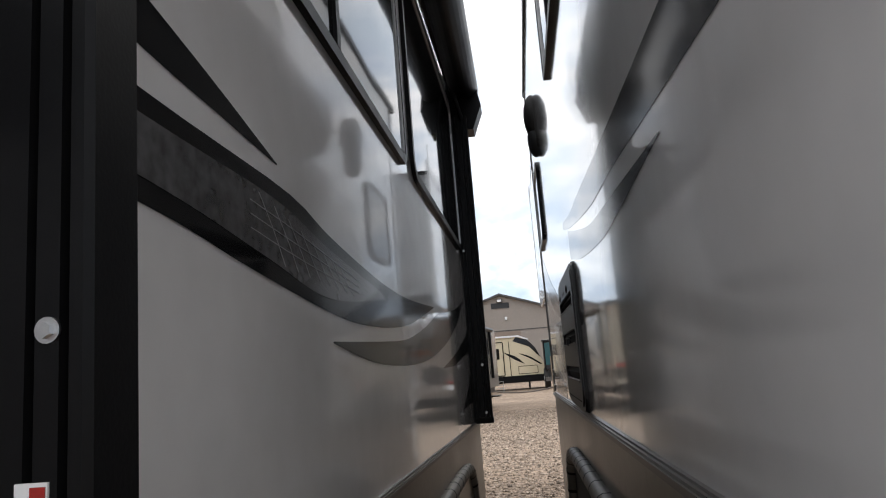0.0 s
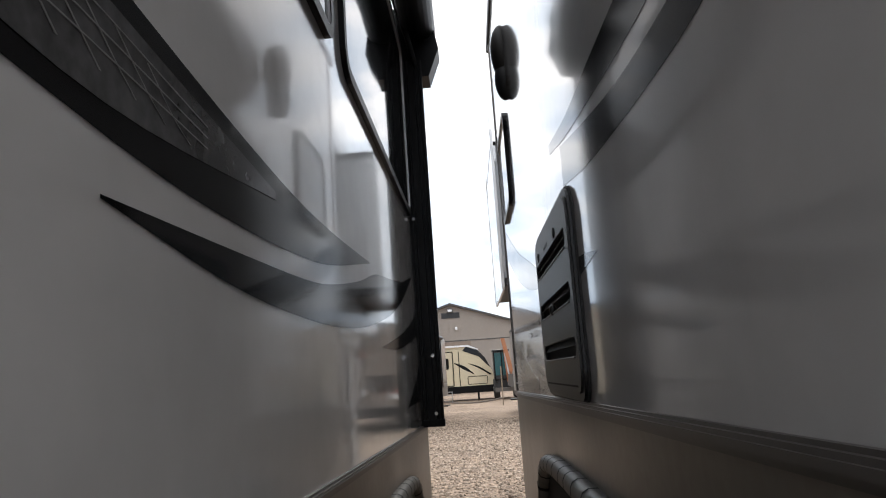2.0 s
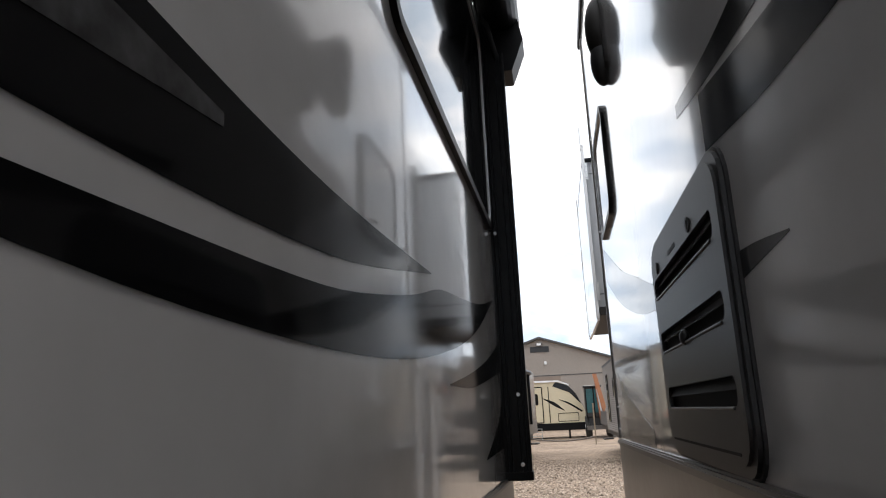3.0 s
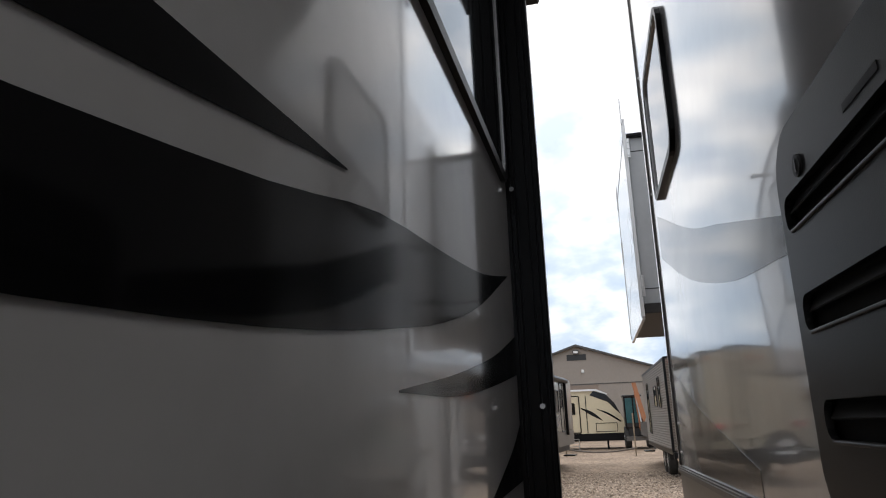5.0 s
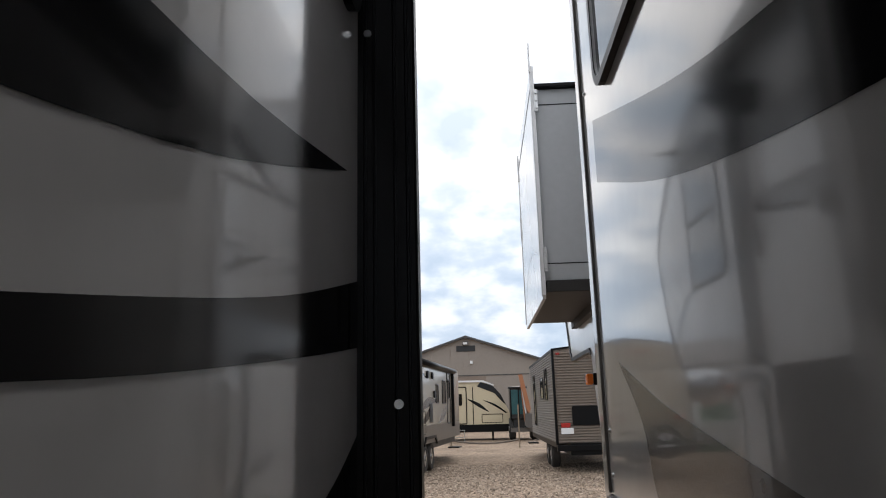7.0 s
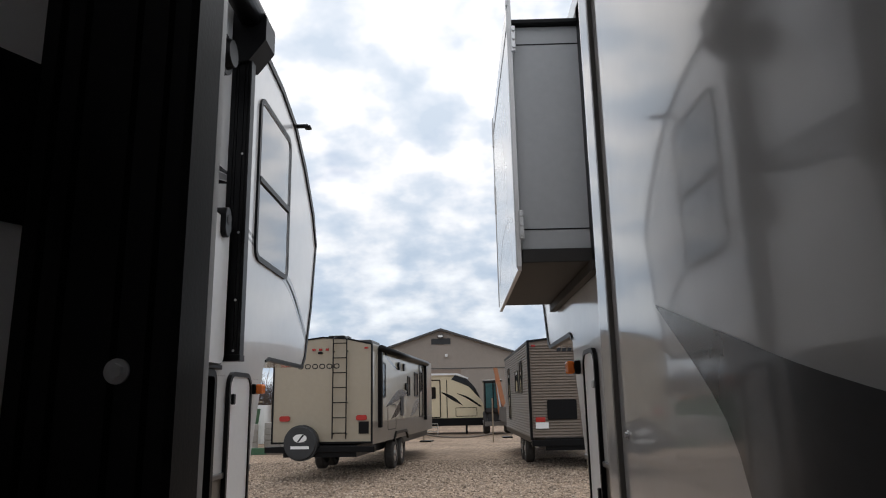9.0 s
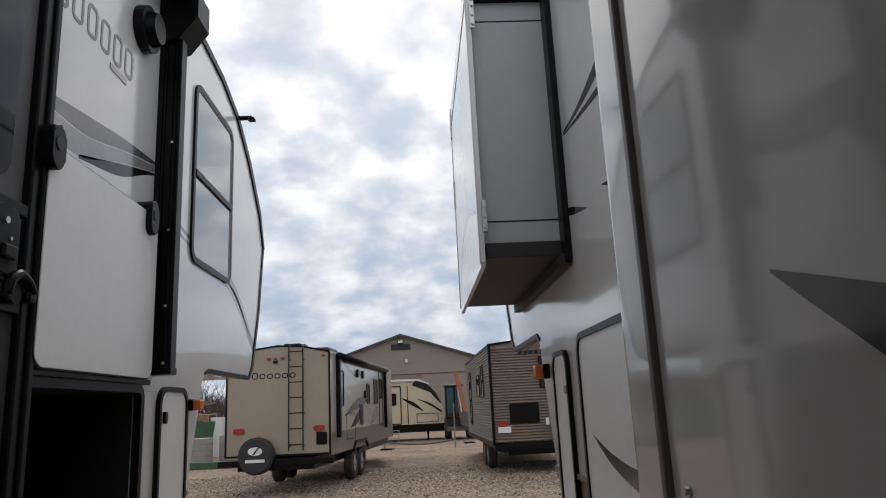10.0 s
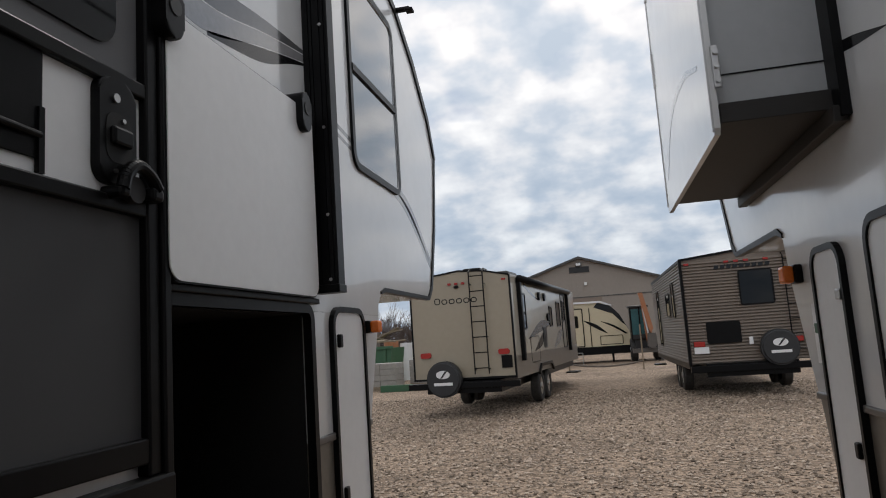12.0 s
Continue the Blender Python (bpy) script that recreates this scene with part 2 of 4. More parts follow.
def spline(points, n=24):
    """Points along a smooth curve through a few knots."""
    p = [Vector(q) for q in points]
    p = [p[0] * 2 - p[1]] + p + [p[-1] * 2 - p[-2]]
    out = []
    k = len(p) - 3
    for i in range(n + 1):
        s = min(i / n * k, k - 1e-6)
        j, t = int(s), s - int(s)
        a, b, c, d = p[j:j + 4]
        out.append(0.5 * (2 * b + (c - a) * t + (2 * a - 5 * b + 4 * c - d) * t * t + (3 * b - a - 3 * c + d) * t ** 3))
    return out


def swoosh(name, parent, upper, lower, x, mat, label="", thick=0.0004):
    """A thin vinyl sweep on a wall across x, between an upper and a lower curve in y, z."""
    bm = bmesh.new()
    up, lo = spline(upper), spline(lower)
    side = 1 if thick > 0 else -1
    rows = [[bm.verts.new((x + c, *q)) for q in (u, v)] for c in (0, thick) for u, v in zip(up, lo)]
    n = len(up)
    for i in range(n - 1):
        a, b, c, d = rows[i], rows[i + 1], rows[n + i], rows[n + i + 1]
        bm.faces.new((a[0], b[0], b[1], a[1])), bm.faces.new((c[0], c[1], d[1], d[0]))
        bm.faces.new((a[0], c[0], d[0], b[0])), bm.faces.new((a[1], b[1], d[1], c[1]))
    bmesh.ops.remove_doubles(bm, verts=bm.verts, dist=0.0002)
    return part(name, bm, mat, parent, label)


def window(parent, x, side, y0, y1, z0, z1, r=0.06, w=0.028, split=(), rail=None, pane=SMOKED, label="rounded black-framed window"):
    """A framed window on a wall across x; side +1 looks to +x. split: upright bars; rail: a cross bar's height."""
    f = part("window", ring(y0, y1, z0, z1, r, w, "x", x - 0.005 * side, x + 0.014 * side), BLACK, parent, label)
    bm = prism(rounded(y0 + w - 0.004, y1 - w + 0.004, z0 + w - 0.004, z1 - w + 0.004, max(0.01, r - w)), "x", x + 0.002 * side, x + 0.007 * side)
    part("pane", bm, pane, f)
    part("inner_bead", ring(y0 + w - 0.002, y1 - w + 0.002, z0 + w - 0.002, z1 - w + 0.002, max(0.012, r - w), 0.006, "x", x + 0.006 * side, x + 0.012 * side), ALU, f)
    for y in split:
        part("mullion", box(x + 0.004 * side, x + 0.015 * side, y - 0.012, y + 0.012, z0 + w, z1 - w), BLACK, f)
    if rail:
        part("rail", box(x + 0.004 * side, x + 0.018 * side, y0 + w, y1 - w, rail - 0.018, rail + 0.018), BLACK, f)
    return f


def hatch(parent, x, side, y0, y1, z0, z1, r, mat, latches=(), label="", w=0.024):
    """A small storage hatch: black rubber frame, door skin, latches."""
    d = part("baggage_hatch", prism(rounded(y0 + w * 0.7, y1 - w * 0.7, z0 + w * 0.7, z1 - w * 0.7, r * 0.75), "x", x - 0.01 * side, x + 0.014 * side), mat, parent, label)
    part("frame", ring(y0, y1, z0, z1, r, w, "x", x - 0.004 * side, x + 0.022 * side), BLACK, d)
    for y, z in latches:
        bm = box(x + 0.012 * side, x + 0.03 * side, y - 0.018, y + 0.018, z - 0.028, z + 0.028, bevel=0.006)
        part("latch", bm, BLACK, d)
    return d


def bolt(parent, p, side, r=0.012):
    bm = rod(p, (p[0] + 0.3 * r * side, p[1], p[2]), r * 1.35, n=20)
    add_rod(bm, (p[0] + 0.25 * r * side, p[1], p[2]), (p[0] + 0.95 * r * side, p[1], p[2]), r * 0.85, n=6)
    return part("bolt", bm, STEEL, parent, "bright hex bolt head")


def egg(centre, radii):
    bm = bmesh.new()
    bmesh.ops.create_uvsphere(bm, u_segments=20, v_segments=12, radius=1, matrix=Matrix.LocRotScale(centre, None, radii))
    return bm


def wheel(parent, x, y, side, r=0.34, w=0.2, name="wheel"):
    """Tyre with a shaped tread section and a dished rim."""
    prof = [(0.6, -0.5), (0.9, -0.5), (0.97, -0.42), (1.0, -0.3), (1.0, 0.3), (0.97, 0.42), (0.9, 0.5), (0.6, 0.5)]
    bm, n = bmesh.new(), 28
    rows = [[bm.verts.new((x + c * w, y + a * r * math.cos(6.28319 * i / n), r + a * r * math.sin(6.28319 * i / n))) for a, c in prof] for i in range(n)]
    for i in range(n):
        for k in range(len(prof)):
            q = (k + 1) % len(prof)
            bm.faces.new((rows[i][k], rows[i][q], rows[(i + 1) % n][q], rows[(i + 1) % n][k]))
    t = part(name, bm, TYRE, parent)
    bm = rod((x + side * w * 0.2, y, r), (x + side * w * 0.42, y, r), r * 0.61, n=24)
    add_rod(bm, (x + side * w * 0.42, y, r), (x + side * w * 0.55, y, r), r * 0.2, n=12)
    part("rim", bm, STEEL, t)
    return t


# ---- ground ----
bm = bmesh.new()
bmesh.ops.create_grid(bm, x_segments=60, y_segments=60, size=1)
for v in bm.verts:
    s = max(abs(v.co.x), abs(v.co.y))
    v.co = v.co * (40 + 700 * s ** 4)
    v.co.y += 20
    v.co.z = 0.03 * noise.noise(v.co * 0.12) - 0.02 if v.co.length < 80 else -0.02
tagged(part("ground", bm, GRAVEL), "pale tan crushed limestone lot, dry and loose", "ground", kind="structure")


def stones(name, x0, x1, y0, y1, count, lo, hi):
    rng = random.Random(7)
    verts, faces = [], []
    base = [(1, 0, 0), (0, 1, 0), (-1, 0, 0), (0, -1, 0), (0, 0, 1), (0, 0, -1)]
    tri = [(0, 1, 4), (1, 2, 4), (2, 3, 4), (3, 0, 4), (1, 0, 5), (2, 1, 5), (3, 2, 5), (0, 3, 5)]
    for _ in range(count):
        x, y, s = rng.uniform(x0, x1), rng.uniform(y0, y1), rng.uniform(lo, hi) * rng.choice((0.6, 0.8, 1, 1.25))
        z = 0.03 * noise.noise(Vector((x, y, -0.0)) * 0.12) - 0.02
        a, k = rng.uniform(0, 6.28), len(verts)
        for b in base:
            bx, by, bz = (c * rng.uniform(0.6, 1.2) for c in b)
            verts.append((x + s * (bx * math.cos(a) - by * math.sin(a)), y + s * (bx * math.sin(a) + by * math.cos(a)), z + s * (0.25 + 0.6 * bz)))
        faces += [tuple(k + i for i in f) for f in tri]
    me = bpy.data.meshes.new(name)
    me.from_pydata(verts, [], faces)
    me.materials.append(STONE)
    return tagged(new(name, me), "loose angular limestone chips scattered over the lot", "gravel", kind="stuff")


stones("gravel", -1.0, 1.0, 5.0, 11.0, 9000, 0.01, 0.024)
stones("gravel", -7.0, 5.0, 10.5, 26.0, 46000, 0.012, 0.032)


# ---- fifth wheel with the open baggage door ----
AX, AS = -1.068, -0.118       # body side and slide-out side
rv = thing("fifth_wheel", (0, 0, 0), "white and grey fifth-wheel trailer with its slide-out run out", "trailer")
bm = bmesh.new()
nose = [(2.0, 1.72), (9.94, 1.72), (9.95, 1.78), (10.0, 1.83), (10.06, 1.85), (11.02, 1.85), (11.12, 1.93), (11.3, 2.35), (11.44, 2.9), (11.3, 3.15), (10.95, 3.45), (10.6, 3.66), (10.2, 3.77), (9.8, 3.81), (2.0, 3.81)]
add_prism(bm, nose, "x", -3.5, AX)
body = part("body", bm, WHITE_SHELL, rv, "glossy white front body with rounded nose")
part("body_lower", prism([(2.0, 0.95), (8.12, 0.95), (8.12, 1.719), (2.0, 1.719)], "x", -3.5, AX), WHITE_SHELL, rv)
part("front_panel", prism([(9.08, 1.22), (9.74, 1.22), (9.94, 1.719), (9.08, 1.719)], "x", -3.5, AX), WHITE_SHELL, rv)
part("front_skirt", prism([(9.08, 0.55), (9.6, 0.55), (9.735, 1.219), (9.08, 1.219)], "x", -3.5, AX - 0.002), SKIRT, rv)
part("belt_moulding", box(AX - 0.01, AX + 0.012, 9.1, 9.735, 1.205, 1.235, bevel=0.005), TRIM, rv)
part("compartment_floor", box(-3.5, AX - 0.004, 2.0, 9.079, 0.5, 0.949), SKIRT, rv)
# near-black linings put the shade inside the open compartment into the colour
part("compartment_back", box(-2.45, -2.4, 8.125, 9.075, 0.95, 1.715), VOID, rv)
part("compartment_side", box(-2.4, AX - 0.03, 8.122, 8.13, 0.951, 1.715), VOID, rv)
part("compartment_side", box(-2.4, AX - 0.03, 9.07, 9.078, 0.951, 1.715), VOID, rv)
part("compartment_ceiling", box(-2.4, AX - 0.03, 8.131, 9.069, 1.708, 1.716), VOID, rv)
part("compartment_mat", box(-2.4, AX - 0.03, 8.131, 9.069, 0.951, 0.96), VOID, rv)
part("opening_frame", ring(8.1, 9.1, 0.94, 1.745, 0.06, 0.035, "x", AX - 0.02, AX + 0.014), BLACK, rv)
part("roof_edge", prism([(q[0], q[1]) for q in [(11.46, 2.9), (11.32, 3.17), (10.97, 3.475), (10.61, 3.685), (10.2, 3.795), (9.8, 3.835), (2.0, 3.835), (2.0, 3.79), (9.8, 3.79), (10.19, 3.75), (10.59, 3.64), (10.93, 3.43), (11.28, 3.13), (11.42, 2.9)]], "x", AX - 0.03, AX + 0.012), BLACK, rv)
part("nose_edge", prism([(11.46, 2.9), (11.42, 2.9), (11.28, 2.36), (11.1, 1.945), (11.01, 1.868), (10.06, 1.868), (9.99, 1.845), (9.99, 1.83), (10.06, 1.845), (11.03, 1.843), (11.135, 1.925), (11.32, 2.35)], "x", AX - 0.03, AX + 0.008), BLACK, rv)
# gutter spout at the roof edge
bm = box(AX, AX + 0.1, 10.6, 10.64, 3.665, 3.69, bevel=0.008)
add_box(bm, AX + 0.07, AX + 0.12, 10.59, 10.65, 3.655, 3.675, bevel=0.006)
part("gutter_spout", bm, BLACK, rv)
window(rv, AX, 1, 9.66, 10.47, 2.43, 3.5, r=0.09, w=0.035, rail=2.95, pane=PANE, label="tall two-part bedroom window reflecting cloud")
# entry door with its screen door
door = part("entry_door", box(AX - 0.02, AX + 0.006, 7.2, 8.11, 1.33, 3.35, bevel=0.004), SCREEN_PALE, rv, "entry door behind a dark insect screen")
part("lower_screen", box(AX + 0.006, AX + 0.010, 7.22, 8.06, 1.39, 1.92), SCREEN, door)
part("white_panel", box(AX + 0.006, AX + 0.011, 7.22, 8.06, 1.955, 2.225), WHITE_DOOR, door, "white plastic latch panel")
part("slide_shutter", box(AX + 0.012, AX + 0.018, 7.3, 7.74, 1.99, 2.225, bevel=0.003), BLACK, door, "black sliding shutter")
bm = rod((AX + 0.02, 7.73, 2.04), (AX + 0.03, 7.59, 2.04), 0.008)
add_rod(bm, (AX + 0.03, 7.59, 2.04), (AX + 0.02, 7.57, 1.98), 0.008)
add_box(bm, AX + 0.012, AX + 0.024, 7.725, 7.74, 1.96, 2.1)
part("shutter_pull", bm, BLACK, door)
for z0, z1 in ((1.33, 1.39), (1.92, 1.957), (2.222, 2.262), (3.3, 3.36)):
    part("cross_rail", box(AX + 0.004, AX + 0.03, 7.2, 8.06, z0, z1, bevel=0.005), BLACK, door)
part("stile", box(AX - 0.01, AX + 0.034, 8.055, 8.1, 1.3, 3.38, bevel=0.006), BLACK, door)
part("stile", box(AX - 0.01, AX + 0.034, 7.17, 7.21, 1.3, 3.38, bevel=0.006), BLACK, door)
part("jamb", box(AX - 0.01, AX + 0.045, 8.102, 8.135, 1.25, 3.42, bevel=0.006), BLACK, rv)
part("sill", box(AX - 0.01, AX + 0.05, 7.15, 8.135, 1.22, 1.3, bevel=0.008), BLACK, rv)
part("door_window", prism(rounded(7.5, 7.97, 2.32, 3.15, 0.07), "x", AX + 0.006, AX + 0.014), SMOKED, door)
bm = prism(rounded(7.885, 8.012, 1.98, 2.235, 0.04, n=6), "x", AX + 0.011, AX + 0.036)
bmesh.ops.bevel(bm, geom=[e for e in bm.edges if all(v.co.x > AX + 0.03 for v in e.verts)], offset=0.009, segments=3, affect="EDGES", profile=0.6)
h = part("latch_plate", bm, BLACK, door, "black door latch with key lock")
# recess drawn by a near-black patch on the plate, its shade in the colour
part("latch_recess", prism(rounded(7.905, 7.993, 2.03, 2.15, 0.03), "x", AX + 0.035, AX + 0.0375), VOID, h)
part("paddle", box(AX + 0.034, AX + 0.052, 7.915, 7.985, 2.07, 2.115, bevel=0.008), BLACK, h)
for y, z, r in ((7.937, 2.185, 0.011), (7.962, 2.135, 0.006), (7.935, 2.01, 0.005)):
    part("key_lock", rod((AX + 0.035, y, z), (AX + 0.042, y, z), r, n=16), STEEL, h)
bm = bmesh.new()
arc = spline([(7.93, 1.965), (7.945, 2.005), (7.985, 2.03), (8.03, 2.015), (8.06, 1.985)], 20)
for p, q in zip(arc, arc[1:]):
    add_rod(bm, (AX + 0.06, p.x, p.y), (AX + 0.06, q.x, q.y), 0.016, n=12)
add_box(bm, AX + 0.005, AX + 0.07, 7.915, 7.95, 1.945, 1.975, bevel=0.01)
add_box(bm, AX + 0.005, AX + 0.07, 8.03, 8.075, 1.955, 1.99, bevel=0.01)
grab = part("grab_handle", bm, BLACK, door)
part("handle_boss", rod((AX + 0.028, 7.995, 1.975), (AX + 0.05, 7.995, 1.975), 0.032, n=20), RUBBER, grab)
# baggage door folded up flat against the side
bag = part("baggage_door", prism(rounded(8.12, 9.07, 1.77, 2.5, 0.05), "x", AX + 0.012, AX + 0.05), WHITE_DOOR, rv, "white baggage door folded up flat on the side")
part("door_edge", ring(8.115, 9.075, 1.765, 2.505, 0.052, 0.008, "x", AX + 0.016, AX + 0.046), BLACK, bag)
part("hinge", box(AX, AX + 0.03, 8.13, 9.12, 1.745, 1.767, bevel=0.004), BLACK, bag)
for y, z in ((8.12, 2.485), (8.965, 2.475)):
    bm = prism(rounded(y - 0.042, y + 0.042, z - 0.08, z + 0.075, 0.04, n=7), "x", AX + 0.001, AX + 0.078)
    bmesh.ops.bevel(bm, geom=[e for e in bm.edges if all(v.co.x > AX + 0.07 for v in e.verts)], offset=0.01, segments=3, affect="EDGES", profile=0.6)
    ct = part("door_catch", bm, BLACK, rv, "black rounded magnetic door catch")
    part("catch_ring", rod((AX + 0.0775, y, z + 0.01), (AX + 0.081, y, z + 0.01), 0.026, n=20), RUBBER, ct)
# graphic and lettering-sized bars behind the door
swoosh("decal", rv, [(8.12, 2.70), (8.45, 2.74), (8.8, 2.78), (9.14, 2.80)], [(8.12, 2.66), (8.45, 2.66), (8.8, 2.73), (9.14, 2.785)], AX, VINYL_GREY)
swoosh("decal", rv, [(8.12, 2.655), (8.45, 2.655), (8.8, 2.725), (9.14, 2.78)], [(8.12, 2.58), (8.4, 2.56), (8.75, 2.66), (9.14, 2.75)], AX, VINYL_PALE)
swoosh("decal", rv, [(8.4, 2.565), (8.75, 2.655), (9.0, 2.715), (9.14, 2.745)], [(8.4, 2.55), (8.75, 2.60), (9.0, 2.69), (9.14, 2.735)], AX, VINYL)
for z0, z1 in ((2.5, 2.52), (2.46, 2.475)):
    swoosh("decal", rv, [(9.3, z1 + 0.1), (9.9, z1 + 0.02), (10.6, z1 - 0.06), (11.2, z1 - 0.42)], [(9.3, z0 + 0.1), (9.9, z0 + 0.01), (10.55, z0 - 0.09), (11.19, z0 - 0.44)], AX, VINYL_PALE)
for i in range(6):
    y = 8.16 + i * 0.115
    part("badge_shape", ring(y, y + 0.085, 3.06, 3.2, 0.03, 0.016, "x", AX + 0.0005, AX + 0.002), VINYL_GREY, rv)
part("badge_bar", box(AX + 0.001, AX + 0.004, 8.6, 8.76, 3.02, 3.045), VINYL_PALE, rv)
# outdoor speaker
bm = rod((AX, 8.9, 3.37), (AX + 0.045, 8.9, 3.37), 0.11, n=28)
add_rod(bm, (AX + 0.045, 8.9, 3.37), (AX + 0.085, 8.9, 3.37), 0.085, n=28, r2=0.07)
part("speaker", bm, BLACK, rv, "round black outdoor speaker")
# tall hatch and marker lamp by the nose
hatch(rv, AX, 1, 9.27, 9.67, 0.7, 1.745, 0.09, WHITE_DOOR, ((9.34, 1.6), (9.34, 0.98)), "narrow white hatch with rounded black frame")
mk = part("marker_lamp", box(AX, AX + 0.035, 9.69, 9.77, 1.63, 1.69, bevel=0.008), BLACK, rv, "amber side marker lamp")
part("lens", box(AX + 0.034, AX + 0.075, 9.695, 9.765, 1.632, 1.688, bevel=0.01), AMBER, mk)

# slide-out, which stands a little askew in its opening
plain = set(rv.children)
part("slide_wall", box(AX + 0.004, AS, 2.3, 6.3, 1.22, 3.32, bevel=0.012), GREY_SHELL, rv, "glossy grey slide-out side with dark sweeping graphics")
part("slide_skirt", prism([(2.3, 0.62), (6.28, 0.62), (6.28, 1.255), (2.3, 1.36)], "x", AX + 0.006, AS + 0.002), SKIRT, rv, "taupe lower skirt, dusty")
bm = bmesh.new()
for w, hh in ((0.006, 0.011), (0.010, 0.007), (0.012, 0.003)):
    add_prism(bm, [(2.3, 1.366 - hh), (6.28, 1.261 - hh), (6.28, 1.261 + hh), (2.3, 1.366 + hh)], "x", AS - 0.006, AS + w)
part("belt_moulding", bm, TRIM, rv)
part("slide_roof_edge", box(AX, AS + 0.012, 2.3, 6.31, 3.3, 3.35, bevel=0.01), BLACK, rv)
part("slide_edge", box(AS - 0.02, AS + 0.004, 6.292, 6.312, 1.25, 3.3, bevel=0.004), ALU, rv)
window(rv, AS, 1, 2.75, 4.235, 2.195, 3.05, split=(3.45,), label="dark slide-out window")
window(rv, AS, 1, 4.36, 5.97, 2.205, 3.05, r=0.08, label="wide dark slide-out window")
# sweeping graphics
G = AS + 0.0005
swoosh("decal", rv, [(2.35, 2.03), (2.77, 1.954), (2.92, 1.926), (3.105, 1.887)], [(2.35, 1.925), (2.77, 1.899), (2.92, 1.893), (3.105, 1.885)], G, VINYL)
swoosh("decal", rv, [(2.35, 1.87), (2.77, 1.858), (3.15, 1.855), (3.35, 1.828), (3.65, 1.801), (3.93, 1.786), (4.21, 1.786), (4.67, 1.801)],
       [(2.35, 1.772), (2.77, 1.75), (3.01, 1.723), (3.394, 1.688), (3.65, 1.684), (3.917, 1.694), (4.19, 1.72), (4.67, 1.799)], G, VINYL)
swoosh("decal", rv, [(2.35, 1.842), (2.77, 1.834), (3.1, 1.832), (3.35, 1.803), (3.8, 1.765)], [(2.35, 1.79), (2.77, 1.774), (3.05, 1.746), (3.35, 1.716), (3.8, 1.753)], G + 0.0007, INK)
for i in range(8):
    y = 3.03 + 0.055 * i
    swoosh("decal_line", rv, [(y, 1.828 - i * 0.007), (y + 0.05, 1.785 - i * 0.005), (y + 0.09, 1.742 - i * 0.001)], [(y + 0.003, 1.828 - i * 0.007), (y + 0.053, 1.785 - i * 0.005), (y + 0.093, 1.742 - i * 0.001)], G + 0.0013, VINYL_PALE, thick=0.0004)
for k in range(3):
    swoosh("decal_line", rv, [(3.0, 1.812 - 0.018 * k), (3.2, 1.8 - 0.019 * k), (3.55, 1.77 - 0.012 * k)], [(3.0, 1.8105 - 0.018 * k), (3.2, 1.7985 - 0.019 * k), (3.55, 1.7685 - 0.012 * k)], G + 0.0019, VINYL_PALE, thick=0.0004)
swoosh("decal", rv, [(3.348, 1.644), (3.66, 1.652), (3.96, 1.662), (4.17, 1.68), (4.5, 1.73), (4.77, 1.784), (5.13, 1.817), (5.5, 1.858), (5.91, 1.934)],
       [(3.348, 1.641), (3.6, 1.612), (3.85, 1.6), (4.17, 1.6), (4.5, 1.618), (4.8, 1.653), (5.1, 1.7), (5.45, 1.782), (5.91, 1.933)], G, VINYL)
swoosh("decal", rv, [(4.84, 1.586), (5.2, 1.628), (5.6, 1.69), (5.99, 1.775), (6.29, 1.845)], [(4.84, 1.583), (5.2, 1.589), (5.6, 1.625), (5.99, 1.67), (6.29, 1.71)], G, VINYL)
swoosh("decal", rv, [(5.45, 1.39), (5.65, 1.435), (5.85, 1.485), (6.02, 1.546)], [(5.45, 1.386), (5.65, 1.387), (5.85, 1.389), (6.02, 1.391)], G, VINYL)


for ob in [c for c in rv.children if c not in plain]:
    for q in [ob] + list(ob.children):
        for v in q.data.vertices:
            v.co.x += 0.011 * (v.co.y - 4.6)


def fender(parent, x, side, y0, y1, top, name="fender"):
    """A rounded wheel flare with cross grooves that runs flat over the wheels and bends down at its far end."""
    c = spline([(y0, top + 0.03), (y1 - 1.2, top + 0.02), (y1 - 0.35, top), (y1 - 0.1, top - 0.05), (y1, top - 0.16), (y1 + 0.03, top - 0.36), (y1 + 0.03, top - 0.62)], 96)
    bm = bmesh.new()
    prof = [(0, 0.0), (0.018, 0.0), (0.029, -0.006), (0.035, -0.018), (0.035, -0.034), (0.029, -0.046), (0.014, -0.052), (0, -0.052)]
    rows, grooves = [], []
    for i, q in enumerate(c):
        d = (c[min(i + 1, 96)] - c[max(i - 1, 0)]).normalized()
        nrm = Vector((-d.y, d.x))
        rows.append([bm.verts.new((x + side * u, *(q + nrm * v))) for u, v in prof])
        grooves.append((q, d, nrm))
    for a, b in zip(rows, rows[1:]):
        for k in range(8):
            bm.faces.new((a[k], a[(k + 1) % 8], b[(k + 1) % 8], b[k]))
    f = smooth(part(name, bm, FENDER, parent, "grey plastic wheel flare with dark grooves"))
    gone = 0.0
    for i in range(1, 96):
        gone += (c[i] - c[i - 1]).length
        if gone < 0.1:
            continue
        gone = 0.0
        q, d, nrm = grooves[i]
        bm = bmesh.new()
        vs = [[bm.verts.new((x + side * u * 1.05, *(q + nrm * (v * 1.04 + 0.001) + d * w))) for u, v in prof] for w in (-0.006, 0.006)]
        for k in range(8):
            bm.faces.new((vs[0][k], vs[0][(k + 1) % 8], vs[1][(k + 1) % 8], vs[1][k]))
        part("groove", bm, VOID, f)
    return f


